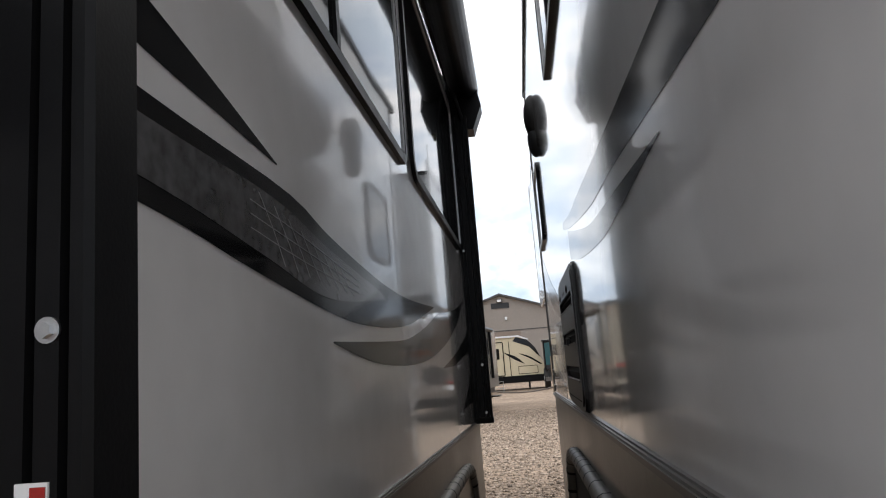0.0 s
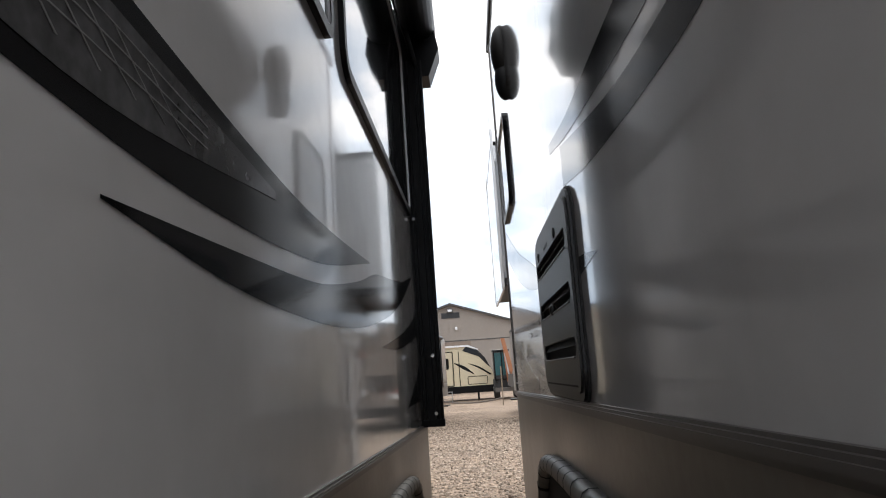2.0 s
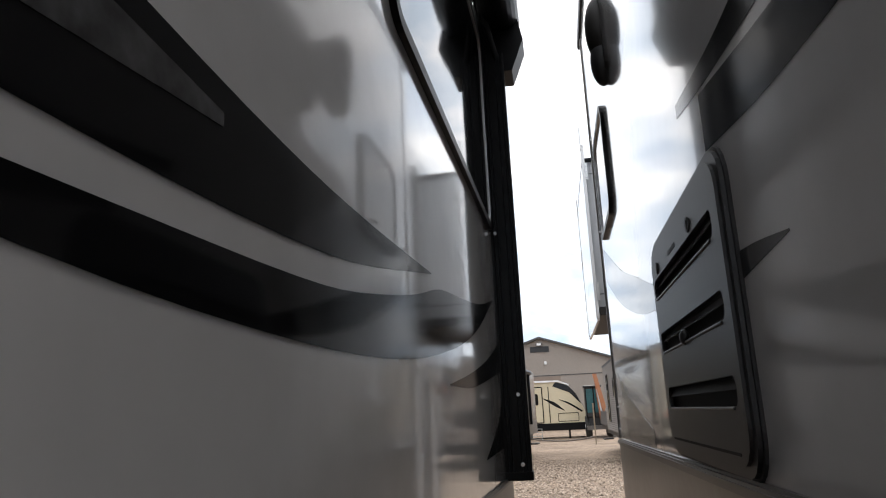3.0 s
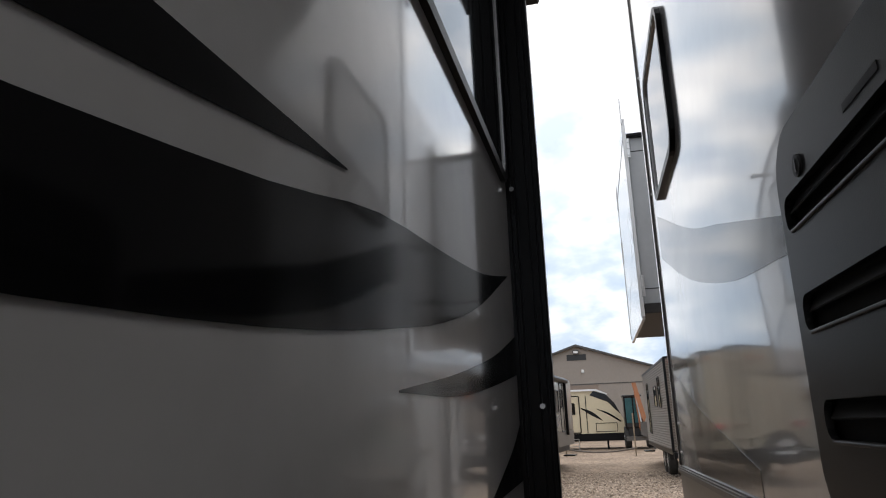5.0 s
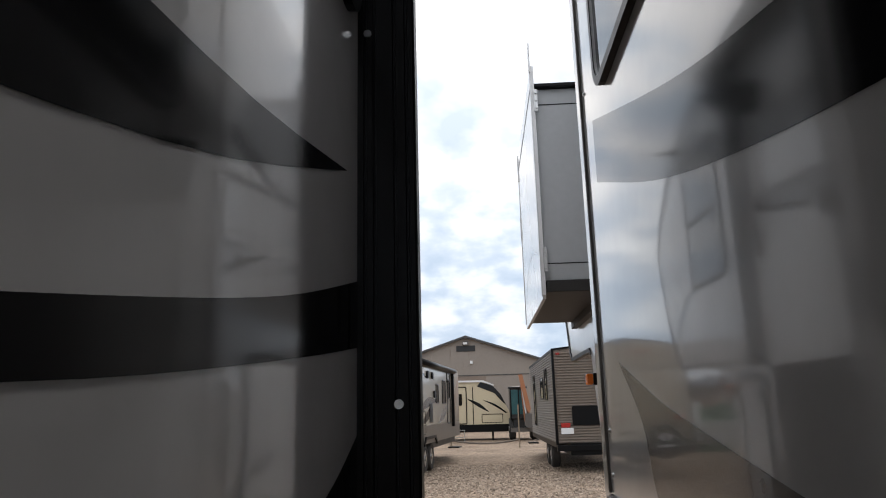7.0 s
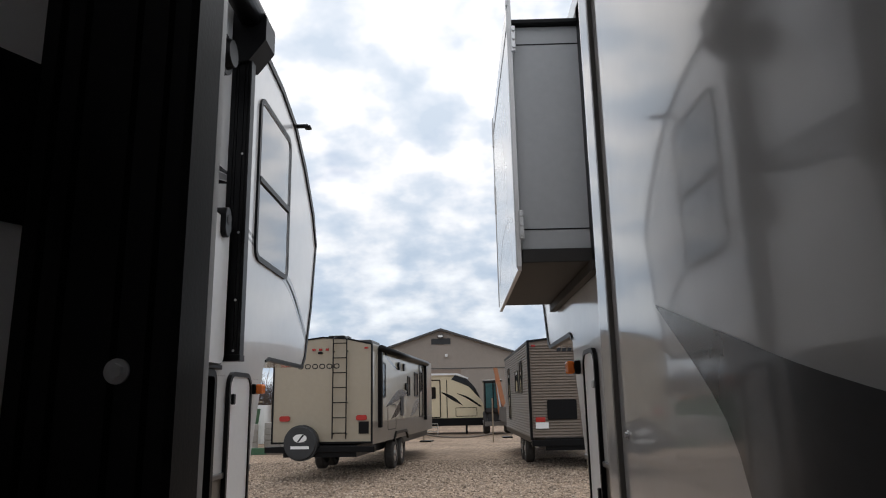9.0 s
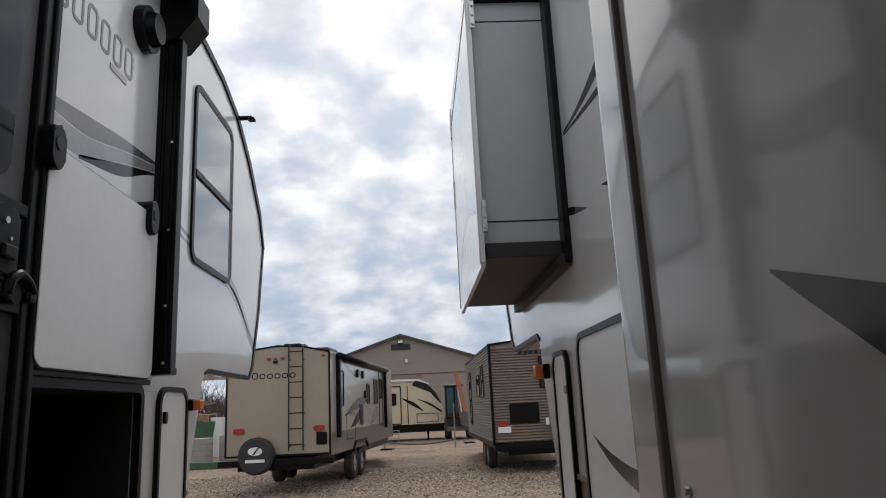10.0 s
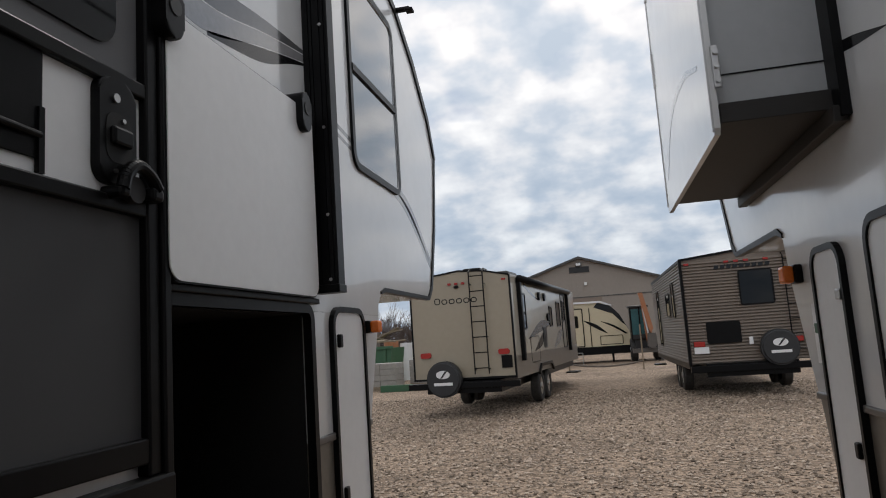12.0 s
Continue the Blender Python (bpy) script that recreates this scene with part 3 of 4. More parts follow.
fender(rv, AS + 0.002, 1, 2.2, 5.62, 1.165)
# flat dark sheet on the skirt, painted as the shade under the flare
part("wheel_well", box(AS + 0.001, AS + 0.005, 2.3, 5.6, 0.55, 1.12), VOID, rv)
for y in (3.3, 4.75):
    wheel(rv, AS - 0.09, y, 1, r=0.4)


def awning_arm(parent, x0, x1, y0, y1, z0, z1, bolts, size=0.009, across=0.63):
    """An extruded channel whose grooved web faces along y, with bolts through it."""
    bm = bmesh.new()
    w = x1 - x0
    outline = [(x0, y1), (x0, y0)]
    for f in (0.22, 0.36, 0.66, 0.84):
        outline += [(x0 + w * f, y0), (x0 + w * (f + 0.012), y0 + 0.006), (x0 + w * (f + 0.04), y0 + 0.006), (x0 + w * (f + 0.052), y0)]
    outline += [(x1 - 0.004, y0), (x1, y0 + 0.004), (x1, y1 - 0.004), (x1 - 0.004, y1)]
    add_prism(bm, outline, "z", z0, z1)
    a = part("awning_arm", bm, BLACK, parent, "black extruded awning arm with bright bolts")
    part("arm_foot", box(x0, x1 + 0.004, y0 - 0.004, y1 + 0.004, z0 - 0.012, z0 + 0.02, bevel=0.003), BLACK, a)
    for z in bolts:
        x = x0 + w * across
        bm = rod((x, y0, z), (x, y0 - 0.3 * size, z), size * 1.35, n=20)
        add_rod(bm, (x, y0 - 0.25 * size, z), (x, y0 - 0.95 * size, z), size * 0.85, n=6)
        part("bolt", bm, STEEL, a, "bright hex bolt head")
    return a


a1 = awning_arm(rv, AS - 0.025, -0.037, 2.53, 2.58, 1.28, 3.0, (1.622,), size=0.0052, across=0.785)
part("warning_sticker", box(-0.076, -0.058, 2.5285, 2.53, 1.52, 1.546), WHITE, a1, "small white and red warning sticker")
part("sticker_mark", box(-0.067, -0.059, 2.5275, 2.5286, 1.524, 1.544), RED, a1)
a2 = awning_arm(rv, AS, -0.004, 6.0, 6.05, 1.285, 3.0, (1.33, 1.583), size=0.0055, across=0.71)
bolt(a2, (AS + 0.001, 5.955, 2.2), 1, r=0.006)
part("bolt", rod((-0.085, 6.0, 2.215), (-0.085, 5.996, 2.215), 0.007, n=12), STEEL, a2)
for y in (2.53, 6.07):
    outline = [(-0.2, 2.98), (-0.16, 2.92), (0.03, 2.92), (0.085, 3.06), (0.06, 3.2), (-0.05, 3.27), (-0.2, 3.2)]
    part("awning_bracket", prism(outline, "y", y - 0.06, y + 0.085), BLACK, rv)
smooth(part("awning_roller", rod((-0.01, 2.5, 3.19), (-0.01, 6.1, 3.19), 0.085, n=24), BLACK, rv))
part("awning_rail", box(AS - 0.01, AS + 0.02, 2.45, 6.15, 3.2, 3.26, bevel=0.004), BLACK, rv)
for y0 in (2.7, 5.9):
    part("awning_strut", rod((AS + 0.03, y0, 3.22), (-0.03, y0 + 0.12, 2.96), 0.014), BLACK, rv)
# forward awning arm on the body
a3 = awning_arm(rv, AX, AX + 0.11, 9.127, 9.2, 1.80, 3.45, (1.84, 2.1, 2.46, 2.9), size=0.005, across=0.7)
part("awning_bracket", prism([(AX, 3.42), (AX + 0.1, 3.44), (AX + 0.19, 3.56), (AX + 0.19, 3.7), (AX + 0.12, 3.82), (AX, 3.84)], "y", 9.1, 9.28), BLACK, rv)
smooth(part("awning_roller", rod((AX + 0.1, 7.0, 3.72), (AX + 0.1, 9.2, 3.72), 0.075, n=24), BLACK, rv))


# ---- fifth wheel with the upper bedroom slide-out ----
BX, BS = 0.87, 0.36
rb = thing("fifth_wheel", (0, 0, 0), "grey and white fifth-wheel trailer with two slide-outs run out", "trailer")
prof = [(2.0, 1.25), (9.74, 1.25), (9.94, 1.74), (9.98, 1.92), (10.06, 1.97), (11.06, 1.97), (11.16, 2.04), (11.38, 2.42), (11.5, 2.95), (11.2, 3.4), (10.6, 3.72), (9.8, 3.85), (2.0, 3.85)]
part("body", prism(prof, "x", BX, 3.3), WHITE_SHELL, rb, "glossy white front body with rounded nose")
part("front_skirt", prism([(2.0, 0.5), (9.5, 0.5), (9.6, 0.8), (9.738, 1.248), (2.0, 1.248)], "x", BX + 0.003, 3.3), SKIRT, rb)
part("belt_moulding", box(BX - 0.012, BX + 0.01, 6.6, 9.735, 1.235, 1.262, bevel=0.005), TRIM, rb)
part("nose_edge", prism([(11.52, 2.95), (11.39, 2.4), (11.18, 2.02), (11.07, 1.955), (10.06, 1.955), (9.97, 1.93), (9.97, 1.95), (10.05, 1.985), (11.05, 1.985), (11.14, 2.05), (11.36, 2.43), (11.48, 2.95)], "x", BX - 0.008, BX + 0.03), BLACK, rb)
hatch(rb, BX, -1, 9.21, 9.56, 0.68, 1.83, 0.09, WHITE_DOOR, ((9.28, 1.1),), "narrow white hatch with rounded black frame")
part("thumb_latch", box(BX - 0.03, BX - 0.01, 9.24, 9.28, 1.62, 1.66, bevel=0.006), STEEL, rb)
part("warning_sticker", box(BX - 0.0015, BX + 0.001, 9.62, 9.68, 1.38, 1.62), WHITE, rb, "pale printed caution sticker")
part("sticker_mark", box(BX - 0.002, BX, 9.628, 9.672, 1.5, 1.54), GREEN, rb)
hb = hatch(rb, BX, -1, 8.13, 8.97, 0.72, 1.87, 0.09, WHITE_DOOR, ((8.42, 1.12),), "large white baggage hatch with black frame and grey sweep", w=0.026)
swoosh("decal", hb, [(8.82, 1.45), (8.6, 1.40), (8.4, 1.37), (8.22, 1.355)], [(8.82, 1.448), (8.6, 1.36), (8.4, 1.31), (8.22, 1.28)], BX - 0.0145, VINYL_GREY, thick=-0.0004)
part("latch_pull", prism(rounded(8.43, 8.5, 1.03, 1.19, 0.03), "x", BX - 0.034, BX - 0.012), BLACK, hb)
dk = part("docking_panel", prism(rounded(7.63, 7.91, 0.8, 1.72, 0.03), "x", BX - 0.02, BX + 0.01), BLACK, rb, "black utility panel with a chrome lock")
lk = part("lock_plate", prism(rounded(7.7, 7.81, 1.2, 1.33, 0.015), "x", BX - 0.03, BX - 0.018), STEEL, dk, "chrome lock plate")
part("lock_knob", rod((BX - 0.03, 7.755, 1.26), (BX - 0.055, 7.755, 1.26), 0.03, n=18), STEEL, lk)
mk = part("marker_lamp", box(BX - 0.035, BX, 9.73, 9.82, 1.71, 1.79, bevel=0.008), BLACK, rb, "amber side marker lamp")
part("lens", box(BX - 0.08, BX - 0.034, 9.735, 9.815, 1.713, 1.787, bevel=0.012), AMBER, mk)
GB = BX - 0.0005
swoosh("decal", rb, [(8.92, 2.80), (8.6, 2.80), (8.2, 2.85), (7.7, 2.95)], [(8.92, 2.79), (8.6, 2.77), (8.2, 2.78), (7.7, 2.84)], GB, VINYL, thick=-0.0004)
swoosh("decal", rb, [(8.91, 2.785), (8.6, 2.755), (8.2, 2.72), (7.7, 2.66)], [(8.91, 2.78), (8.6, 2.735), (8.2, 2.685), (7.7, 2.6)], GB, VINYL, thick=-0.0004)
swoosh("decal", rb, [(8.38, 2.37), (8.15, 2.33), (7.95, 2.27), (7.5, 2.1)], [(8.38, 2.365), (8.15, 2.295), (7.95, 2.215), (7.5, 2.0)], GB, VINYL, thick=-0.0004)
swoosh("decal", rb, [(8.08, 2.37), (7.95, 2.36), (7.8, 2.32), (7.5, 2.24)], [(8.08, 2.365), (7.95, 2.325), (7.8, 2.26), (7.5, 2.17)], GB, VINYL, thick=-0.0004)
swoosh("decal", rb, [(9.02, 2.46), (8.85, 2.42), (8.62, 2.35)], [(9.02, 2.42), (8.85, 2.385), (8.62, 2.348)], GB, VINYL, thick=-0.0004)
# bedroom slide-out: box, overlapping face panel, brackets
part("slide_box", box(0.485, BX + 0.02, 9.05, 10.58, 2.312, 3.56, bevel=0.006), PALE_SIDE, rb, "pale grey upper slide-out box")
part("slide_floor", box(0.49, BX, 9.02, 10.6, 2.24, 2.31, bevel=0.003), BROWN, rb, "brown slide-out floor")
part("slide_seal", box(BX - 0.03, BX + 0.002, 8.95, 9.049, 2.2, 3.66), BLACK, rb)
part("slide_seal", box(BX - 0.03, BX + 0.002, 8.95, 10.64, 3.562, 3.65), BLACK, rb)
part("floor_rail", box(BX - 0.05, BX - 0.004, 8.97, 10.6, 2.185, 2.239, bevel=0.003), BROWN, rb)
part("slide_seam", box(0.484, BX - 0.03, 9.0475, 9.0495, 2.415, 2.421), BLACK, rb)
part("slide_seam", box(0.484, BX - 0.03, 9.0475, 9.0495, 3.45, 3.456), BLACK, rb)
part("slide_top", box(0.46, BX, 9.01, 10.62, 3.56, 3.585, bevel=0.004), BLACK, rb)
face = part("slide_face", prism([(9.0, 2.22), (9.02, 2.2), (10.64, 2.2), (10.66, 2.22), (10.66, 3.7), (9.0, 3.7)], "x", 0.462, 0.482), WHITE_SHELL, rb, "glossy white slide-out face panel")
for z in (2.43, 3.46):
    bm = box(0.476, 0.5, 8.985, 8.998, z - 0.075, z + 0.075, bevel=0.003)
    for dz in (-0.05, 0, 0.05):
        add_rod(bm, (0.49, 8.976, z + dz), (0.49, 8.99, z + dz), 0.009, n=10)
    part("corner_bracket", bm, STEEL, rb, "bright steel corner bracket")
part("face_edge", box(0.458, 0.486, 10.66, 10.68, 2.24, 3.72, bevel=0.003), ALU, face)
part("face_edge", box(0.456, 0.462, 9.002, 9.014, 2.21, 3.72), ALU, face)
for y, z in ((10.66, 3.58), (10.66, 3.05), (9.01, 3.76)):
    part("seal_tab", box(0.455, 0.463, y - 0.02, y + 0.02, z - 0.1, z + 0.1), WHITE, rb)
swoosh("decal", face, [(9.2, 2.52), (9.6, 2.62), (10.1, 2.6), (10.5, 2.4)], [(9.2, 2.5), (9.6, 2.59), (10.1, 2.57), (10.5, 2.36)], 0.4615, VINYL_PALE, thick=-0.0004)
# main slide-out
CORNER = [(BS + 0.02 * (1 - math.cos(radians(10 * i))), 6.585 + 0.025 * math.sin(radians(10 * i))) for i in range(10)]
part("slide_wall", prism([(BX - 0.004, 2.3), (BS, 2.3), (BS, 6.48)] + CORNER + [(BX - 0.004, 6.61)], "z", 1.36, 3.32), SILVER_SHELL, rb, "glossy grey slide-out side with dark sweeping graphics")
part("slide_skirt", prism([(2.3, 0.62), (6.53, 0.62), (6.53, 1.37), (2.3, 1.437)], "x", BS - 0.003, BX - 0.008), SKIRT, rb, "taupe lower skirt, dusty")
bm = bmesh.new()
for w, hh in ((0.006, 0.013), (0.011, 0.009), (0.014, 0.004)):
    add_prism(bm, [(2.3, 1.442 - hh), (6.5, 1.375 - hh), (6.5, 1.375 + hh), (2.3, 1.442 + hh)], "x", BS - w, BS + 0.006)
part("belt_moulding", bm, TRIM, rb)
part("slide_edge", box(BS - 0.006, BS + 0.002, 6.496, 6.51, 1.39, 3.3, bevel=0.003), TRIM, rb, "dark corner moulding")
part("slide_roof_edge", box(BS - 0.012, BX, 2.3, 6.62, 3.3, 3.35, bevel=0.01), BLACK, rb)
for z in (1.43, 1.52, 2.3, 2.75):
    bolt(rb, (BS, 6.465, z), -1, r=0.004)
window(rb, BS, -1, 5.75, 6.27, 2.2, 2.625, r=0.07, w=0.02, label="small dark window with rounded black frame")
window(rb, BS, -1, 3.3, 4.5, 2.52, 2.95, r=0.05, w=0.03, split=(3.7, 4.1), label="dark slatted upper window")
# scare light
porch = smooth(part("porch_light", egg((BS - 0.014, 5.5, 2.765), (0.044, 0.062, 0.115)), BROWN, rb, "dark oval porch light"))
smooth(part("light_hood", egg((BS - 0.012, 5.5, 2.645), (0.038, 0.05, 0.085)), RUBBER, porch))
part("back_plate", prism(rounded(5.43, 5.57, 2.59, 2.87, 0.065), "x", BS - 0.01, BS + 0.001), BROWN, porch)
# refrigerator vent
def pierced(outer, holes, x0, x1):
    """A plate across x with rounded holes cut through it."""
    bm = bmesh.new()
    edges = []
    for loop in [outer] + holes:
        vs = [bm.verts.new((x0, *q)) for q in loop]
        edges += [bm.edges.new((vs[i], vs[(i + 1) % len(vs)])) for i in range(len(vs))]
    faces = [f for f in bmesh.ops.triangle_fill(bm, use_beauty=True, edges=edges)["geom"] if isinstance(f, bmesh.types.BMFace)]
    ext = bmesh.ops.extrude_face_region(bm, geom=faces)
    bmesh.ops.translate(bm, vec=(x1 - x0, 0, 0), verts=[g for g in ext["geom"] if isinstance(g, bmesh.types.BMVert)])
    return bm


SLOTS = ((1.765, 4.29, 4.885), (1.65, 4.285, 4.875), (1.536, 4.28, 4.862))
vt = part("wall_vent", pierced(rounded(4.25, 4.9, 1.44, 1.85, 0.05), [rounded(y0, y1, z - 0.02, z + 0.02, 0.016) for z, y0, y1 in SLOTS], BS - 0.016, BS - 0.008), VENT, rb, "dark grey plastic appliance vent with slots")
# near-black backing stands in for the shade behind the slots
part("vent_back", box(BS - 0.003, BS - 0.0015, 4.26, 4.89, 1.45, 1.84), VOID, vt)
rim = part("vent_rim", ring(4.235, 4.915, 1.425, 1.865, 0.06, 0.022, "x", BS - 0.011, BS + 0.002), VENT, vt)
part("rim_bead", ring(4.23, 4.92, 1.42, 1.87, 0.064, 0.009, "x", BS - 0.005, BS + 0.002), RUBBER, rim)
for z, y0, y1 in SLOTS:
    part("slot_lip", box(BS - 0.0185, BS - 0.006, y0 + 0.02, y1 - 0.02, z - 0.0245, z - 0.0205, bevel=0.0012), VENT, vt)
    # louvre coloured near-black too, as part of the slot's painted shade
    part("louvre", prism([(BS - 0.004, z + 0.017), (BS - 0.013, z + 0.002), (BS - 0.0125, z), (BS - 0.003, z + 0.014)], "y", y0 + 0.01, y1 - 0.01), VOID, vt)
for y in (4.45, 4.81):
    k = part("turn_lock", rod((BS - 0.015, y, 1.802), (BS - 0.0185, y, 1.802), 0.0125, n=20), RUBBER, vt)
    part("lock_slot", box(BS - 0.0195, BS - 0.018, y - 0.002, y + 0.002, 1.795, 1.809), VENT, k)
part("maker_mark", box(BS - 0.0168, BS - 0.0155, 4.585, 4.665, 1.798, 1.806), RUBBER, vt)
smooth(part("vent_knob", egg((BS - 0.016, 4.6, 1.636), (0.009, 0.014, 0.014)), VENT, vt))
# thin dark strip on the plate, painted as a slot's shade
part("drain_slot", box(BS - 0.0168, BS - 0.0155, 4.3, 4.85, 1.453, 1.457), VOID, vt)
GS = BS - 0.0005
swoosh("decal", rb, [(2.4, 1.93), (2.9, 1.945), (3.5, 1.97), (3.94, 1.99), (4.22, 2.0), (4.5, 2.03)], [(2.4, 1.83), (2.75, 1.85), (3.31, 1.887), (3.7, 1.905), (4.22, 1.96), (4.5, 2.005)], GS, VINYL, thick=-0.0004)
swoosh("decal", rb, [(2.965, 1.829), (3.35, 1.851), (3.72, 1.872), (4.02, 1.915), (4.33, 1.97)], [(2.965, 1.826), (3.4, 1.808), (3.62, 1.81), (4.02, 1.838), (4.33, 1.88)], GS, VINYL, thick=-0.0004)
swoosh("decal", rb, [(4.04, 1.689), (4.15, 1.702), (4.23, 1.708)], [(4.04, 1.686), (4.15, 1.678), (4.23, 1.672)], GS, VINYL, thick=-0.0004)
swoosh("decal", rb, [(4.95, 1.785), (5.35, 1.885), (5.75, 1.985), (6.38, 2.195)], [(4.95, 1.735), (5.35, 1.775), (5.85, 1.88), (6.38, 2.05)], GS, VINYL, thick=-0.0004)
swoosh("decal", rb, [(5.3, 1.455), (5.6, 1.503), (5.95, 1.566), (6.12, 1.607), (6.3, 1.654)], [(5.3, 1.405), (5.6, 1.402), (6.02, 1.40), (6.14, 1.545), (6.3, 1.652)], GS, VINYL_GREY, thick=-0.0004)
fender(rb, BS - 0.003, -1, 2.2, 5.3, 1.245)
# same painted shade under this flare: a flat sheet, no real hollow
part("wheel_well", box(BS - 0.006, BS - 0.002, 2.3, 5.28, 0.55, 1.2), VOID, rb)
for y in (3.7, 5.1):
    wheel(rb, BS + 0.1, y, -1, r=0.4)
for x0 in (-3.2, -1.4):
    part("landing_leg", box(x0, x0 + 0.1, 9.2, 9.3, -0.02, 0.56), BLACK, rv)
for x0 in (1.2, 2.9):
    part("landing_leg", box(x0, x0 + 0.1, 9.2, 9.3, -0.02, 0.56), BLACK, rb)


# ---- travel trailers across the lot ----
def tail_lamp(parent, x, z, s=0.09):
    l = part("tail_lamp", prism(rounded(x - s * 1.3, x + s * 1.3, z - s * 0.62, z + s * 0.62, s * 0.5), "y", -0.035, 0.005), RED, parent)
    return l


def spare(parent, x, z, r=0.37):
    bm = rod((x, -0.05, z), (x, -0.28, z), r, n=36)
    bmesh.ops.bevel(bm, geom=[e for e in bm.edges if len(e.link_faces) == 2 and e.calc_face_angle() > 1], offset=0.04, segments=3, affect="EDGES")
    s = part("spare_wheel", bm, COVER, parent, "spare wheel in a black vinyl cover")
    bm = bmesh.new()
    add_prism(bm, [(x + 0.15 * math.cos(a * 0.3927), z + 0.1 + 0.085 * math.sin(a * 0.3927)) for a in range(16)], "y", -0.285, -0.279)
    part("emblem", bm, WHITE, s)
    part("emblem_bar", prism([(x - 0.06, z + 0.03), (x - 0.02, z + 0.03), (x + 0.1, z + 0.17), (x + 0.05, z + 0.17)], "y", -0.289, -0.284), COVER, s)
    part("emblem_bar", box(x - 0.2, x + 0.2, -0.285, -0.279, z - 0.12, z - 0.06), WHITE, s)
    return s


def ladder(parent, x0, x1, z0, z1, y=-0.09):
    l = None
    for x in (x0, x1):
        bm = rod((x, y, z0), (x, y, z1), 0.014, n=8)
        add_rod(bm, (x, y, z1), (x, y + 0.1, z1 + 0.07), 0.014, n=8)
        add_rod(bm, (x, y + 0.1, z1 + 0.07), (x, y + 0.35, z1 + 0.06), 0.014, n=8)
        for z in (z0 + 0.1, z0 + 0.75, z1 - 0.25):
            add_rod(bm, (x, y, z), (x, 0, z), 0.014, n=8)
        r = part("ladder", bm, BLACK, parent, "black tubular roof ladder rail")
        l = l or r
    n = 7
    for i in range(n):
        z = z0 + 0.12 + (z1 - z0 - 0.2) * i / (n - 1)
        part("rung", rod((x0, y, z), (x1, y, z), 0.011, n=8), BLACK, l)


def plain_window(parent, axis, at, u0, u1, v0, v1, side):
    f = part("window", ring(u0, u1, v0, v1, 0.06, 0.03, axis, at, at + 0.02 * side), BLACK, parent)
    part("pane", prism(rounded(u0 + 0.026, u1 - 0.026, v0 + 0.026, v1 - 0.026, 0.04), axis, at + 0.001 * side, at + 0.008 * side), SMOKED, f)


# beige travel trailer; local x across from its rear corner on the open side, local y along it
tt = thing("travel_trailer", (-3.93, 21.0, 0.0), "beige travel trailer with roof ladder and covered spare wheel", "trailer", turn=-6.0)
Wd, Ln = 2.2, 8.8
roof = [(0, 0.78), (Wd, 0.78), (Wd, 2.86), (Wd * 0.75, 2.99), (Wd * 0.5, 3.03), (Wd * 0.25, 2.97), (0, 2.8)]
part("body", prism(roof, "y", 0, Ln), BEIGE, tt, "smooth beige rear and white side")
part("side_skin", box(Wd, Wd + 0.012, 0.05, Ln, 1.18, 2.84), PALE_BEIGE, tt, "glossy pale beige side skin")
part("side_skirt", box(Wd, Wd + 0.015, 0.05, Ln, 0.72, 1.178), SKIRT, tt)
for x in (0, Wd):
    part("corner_moulding", box(x - 0.018, x + 0.018, -0.012, 0.03, 0.76, 2.85), BLACK, tt)
part("roof_moulding", prism(roof[2:] + [(0, 2.765), (Wd * 0.25, 2.935), (Wd * 0.5, 2.995), (Wd * 0.75, 2.955), (Wd, 2.825)], "y", -0.014, 0.02), BLACK, tt)
part("rear_sill", box(-0.02, Wd + 0.02, -0.014, 0.03, 0.75, 0.79), BLACK, tt)
part("air_conditioner", box(0.7, 1.5, 3.0, 4.0, 3.0, 3.22, bevel=0.06), VENT, tt)
part("roof_vent", box(1.0, 1.4, 0.7, 1.1, 3.0, 3.12, bevel=0.03), BLACK, tt)
ladder(tt, 1.36, 1.66, 0.85, 2.95)
tail_lamp(tt, 0.28, 1.28), tail_lamp(tt, 1.98, 1.28)
for x in (0.9, 1.05, 1.2):
    part("clearance_lamp", box(x - 0.035, x + 0.035, -0.03, 0, 2.72, 2.77, bevel=0.006), RED, tt)
part("rear_camera", box(1.0, 1.1, -0.05, 0, 2.65, 2.7, bevel=0.01), BLACK, tt)
for x in (0.1, 2.08):
    part("clearance_lamp", box(x - 0.04, x + 0.04, -0.025, 0, 2.74, 2.78), RED, tt)
for i in range(6):
    part("badge_shape", ring(0.54 + i * 0.162, 0.67 + i * 0.162, 2.33, 2.47 if i == 0 else 2.44, 0.05, 0.02, "y", -0.004, 0.001), VINYL, tt)
part("number_plate_holder", box(1.92, 2.14, -0.02, 0, 0.95, 1.2), BLACK, tt)
spare(tt, 0.72, 0.78)
part("bumper", box(-0.1, Wd + 0.1, -0.16, -0.02, 0.58, 0.7, bevel=0.01), BLACK, tt)
part("chassis", box(0.3, Wd - 0.3, -0.1, Ln + 0.9, 0.48, 0.72), BLACK, tt)
for y in (2.75, 3.65):
    for x, s in ((0.3, -1), (Wd - 0.14, 1)):
        wheel(tt, x, y, s, r=0.36, w=0.22)
part("fender", prism([(2.25, 0.72), (2.5, 0.9), (3.9, 0.9), (4.15, 0.72), (4.15, 0.66), (3.85, 0.83), (2.55, 0.83), (2.25, 0.66)], "x", Wd, Wd + 0.06), BLACK, tt)
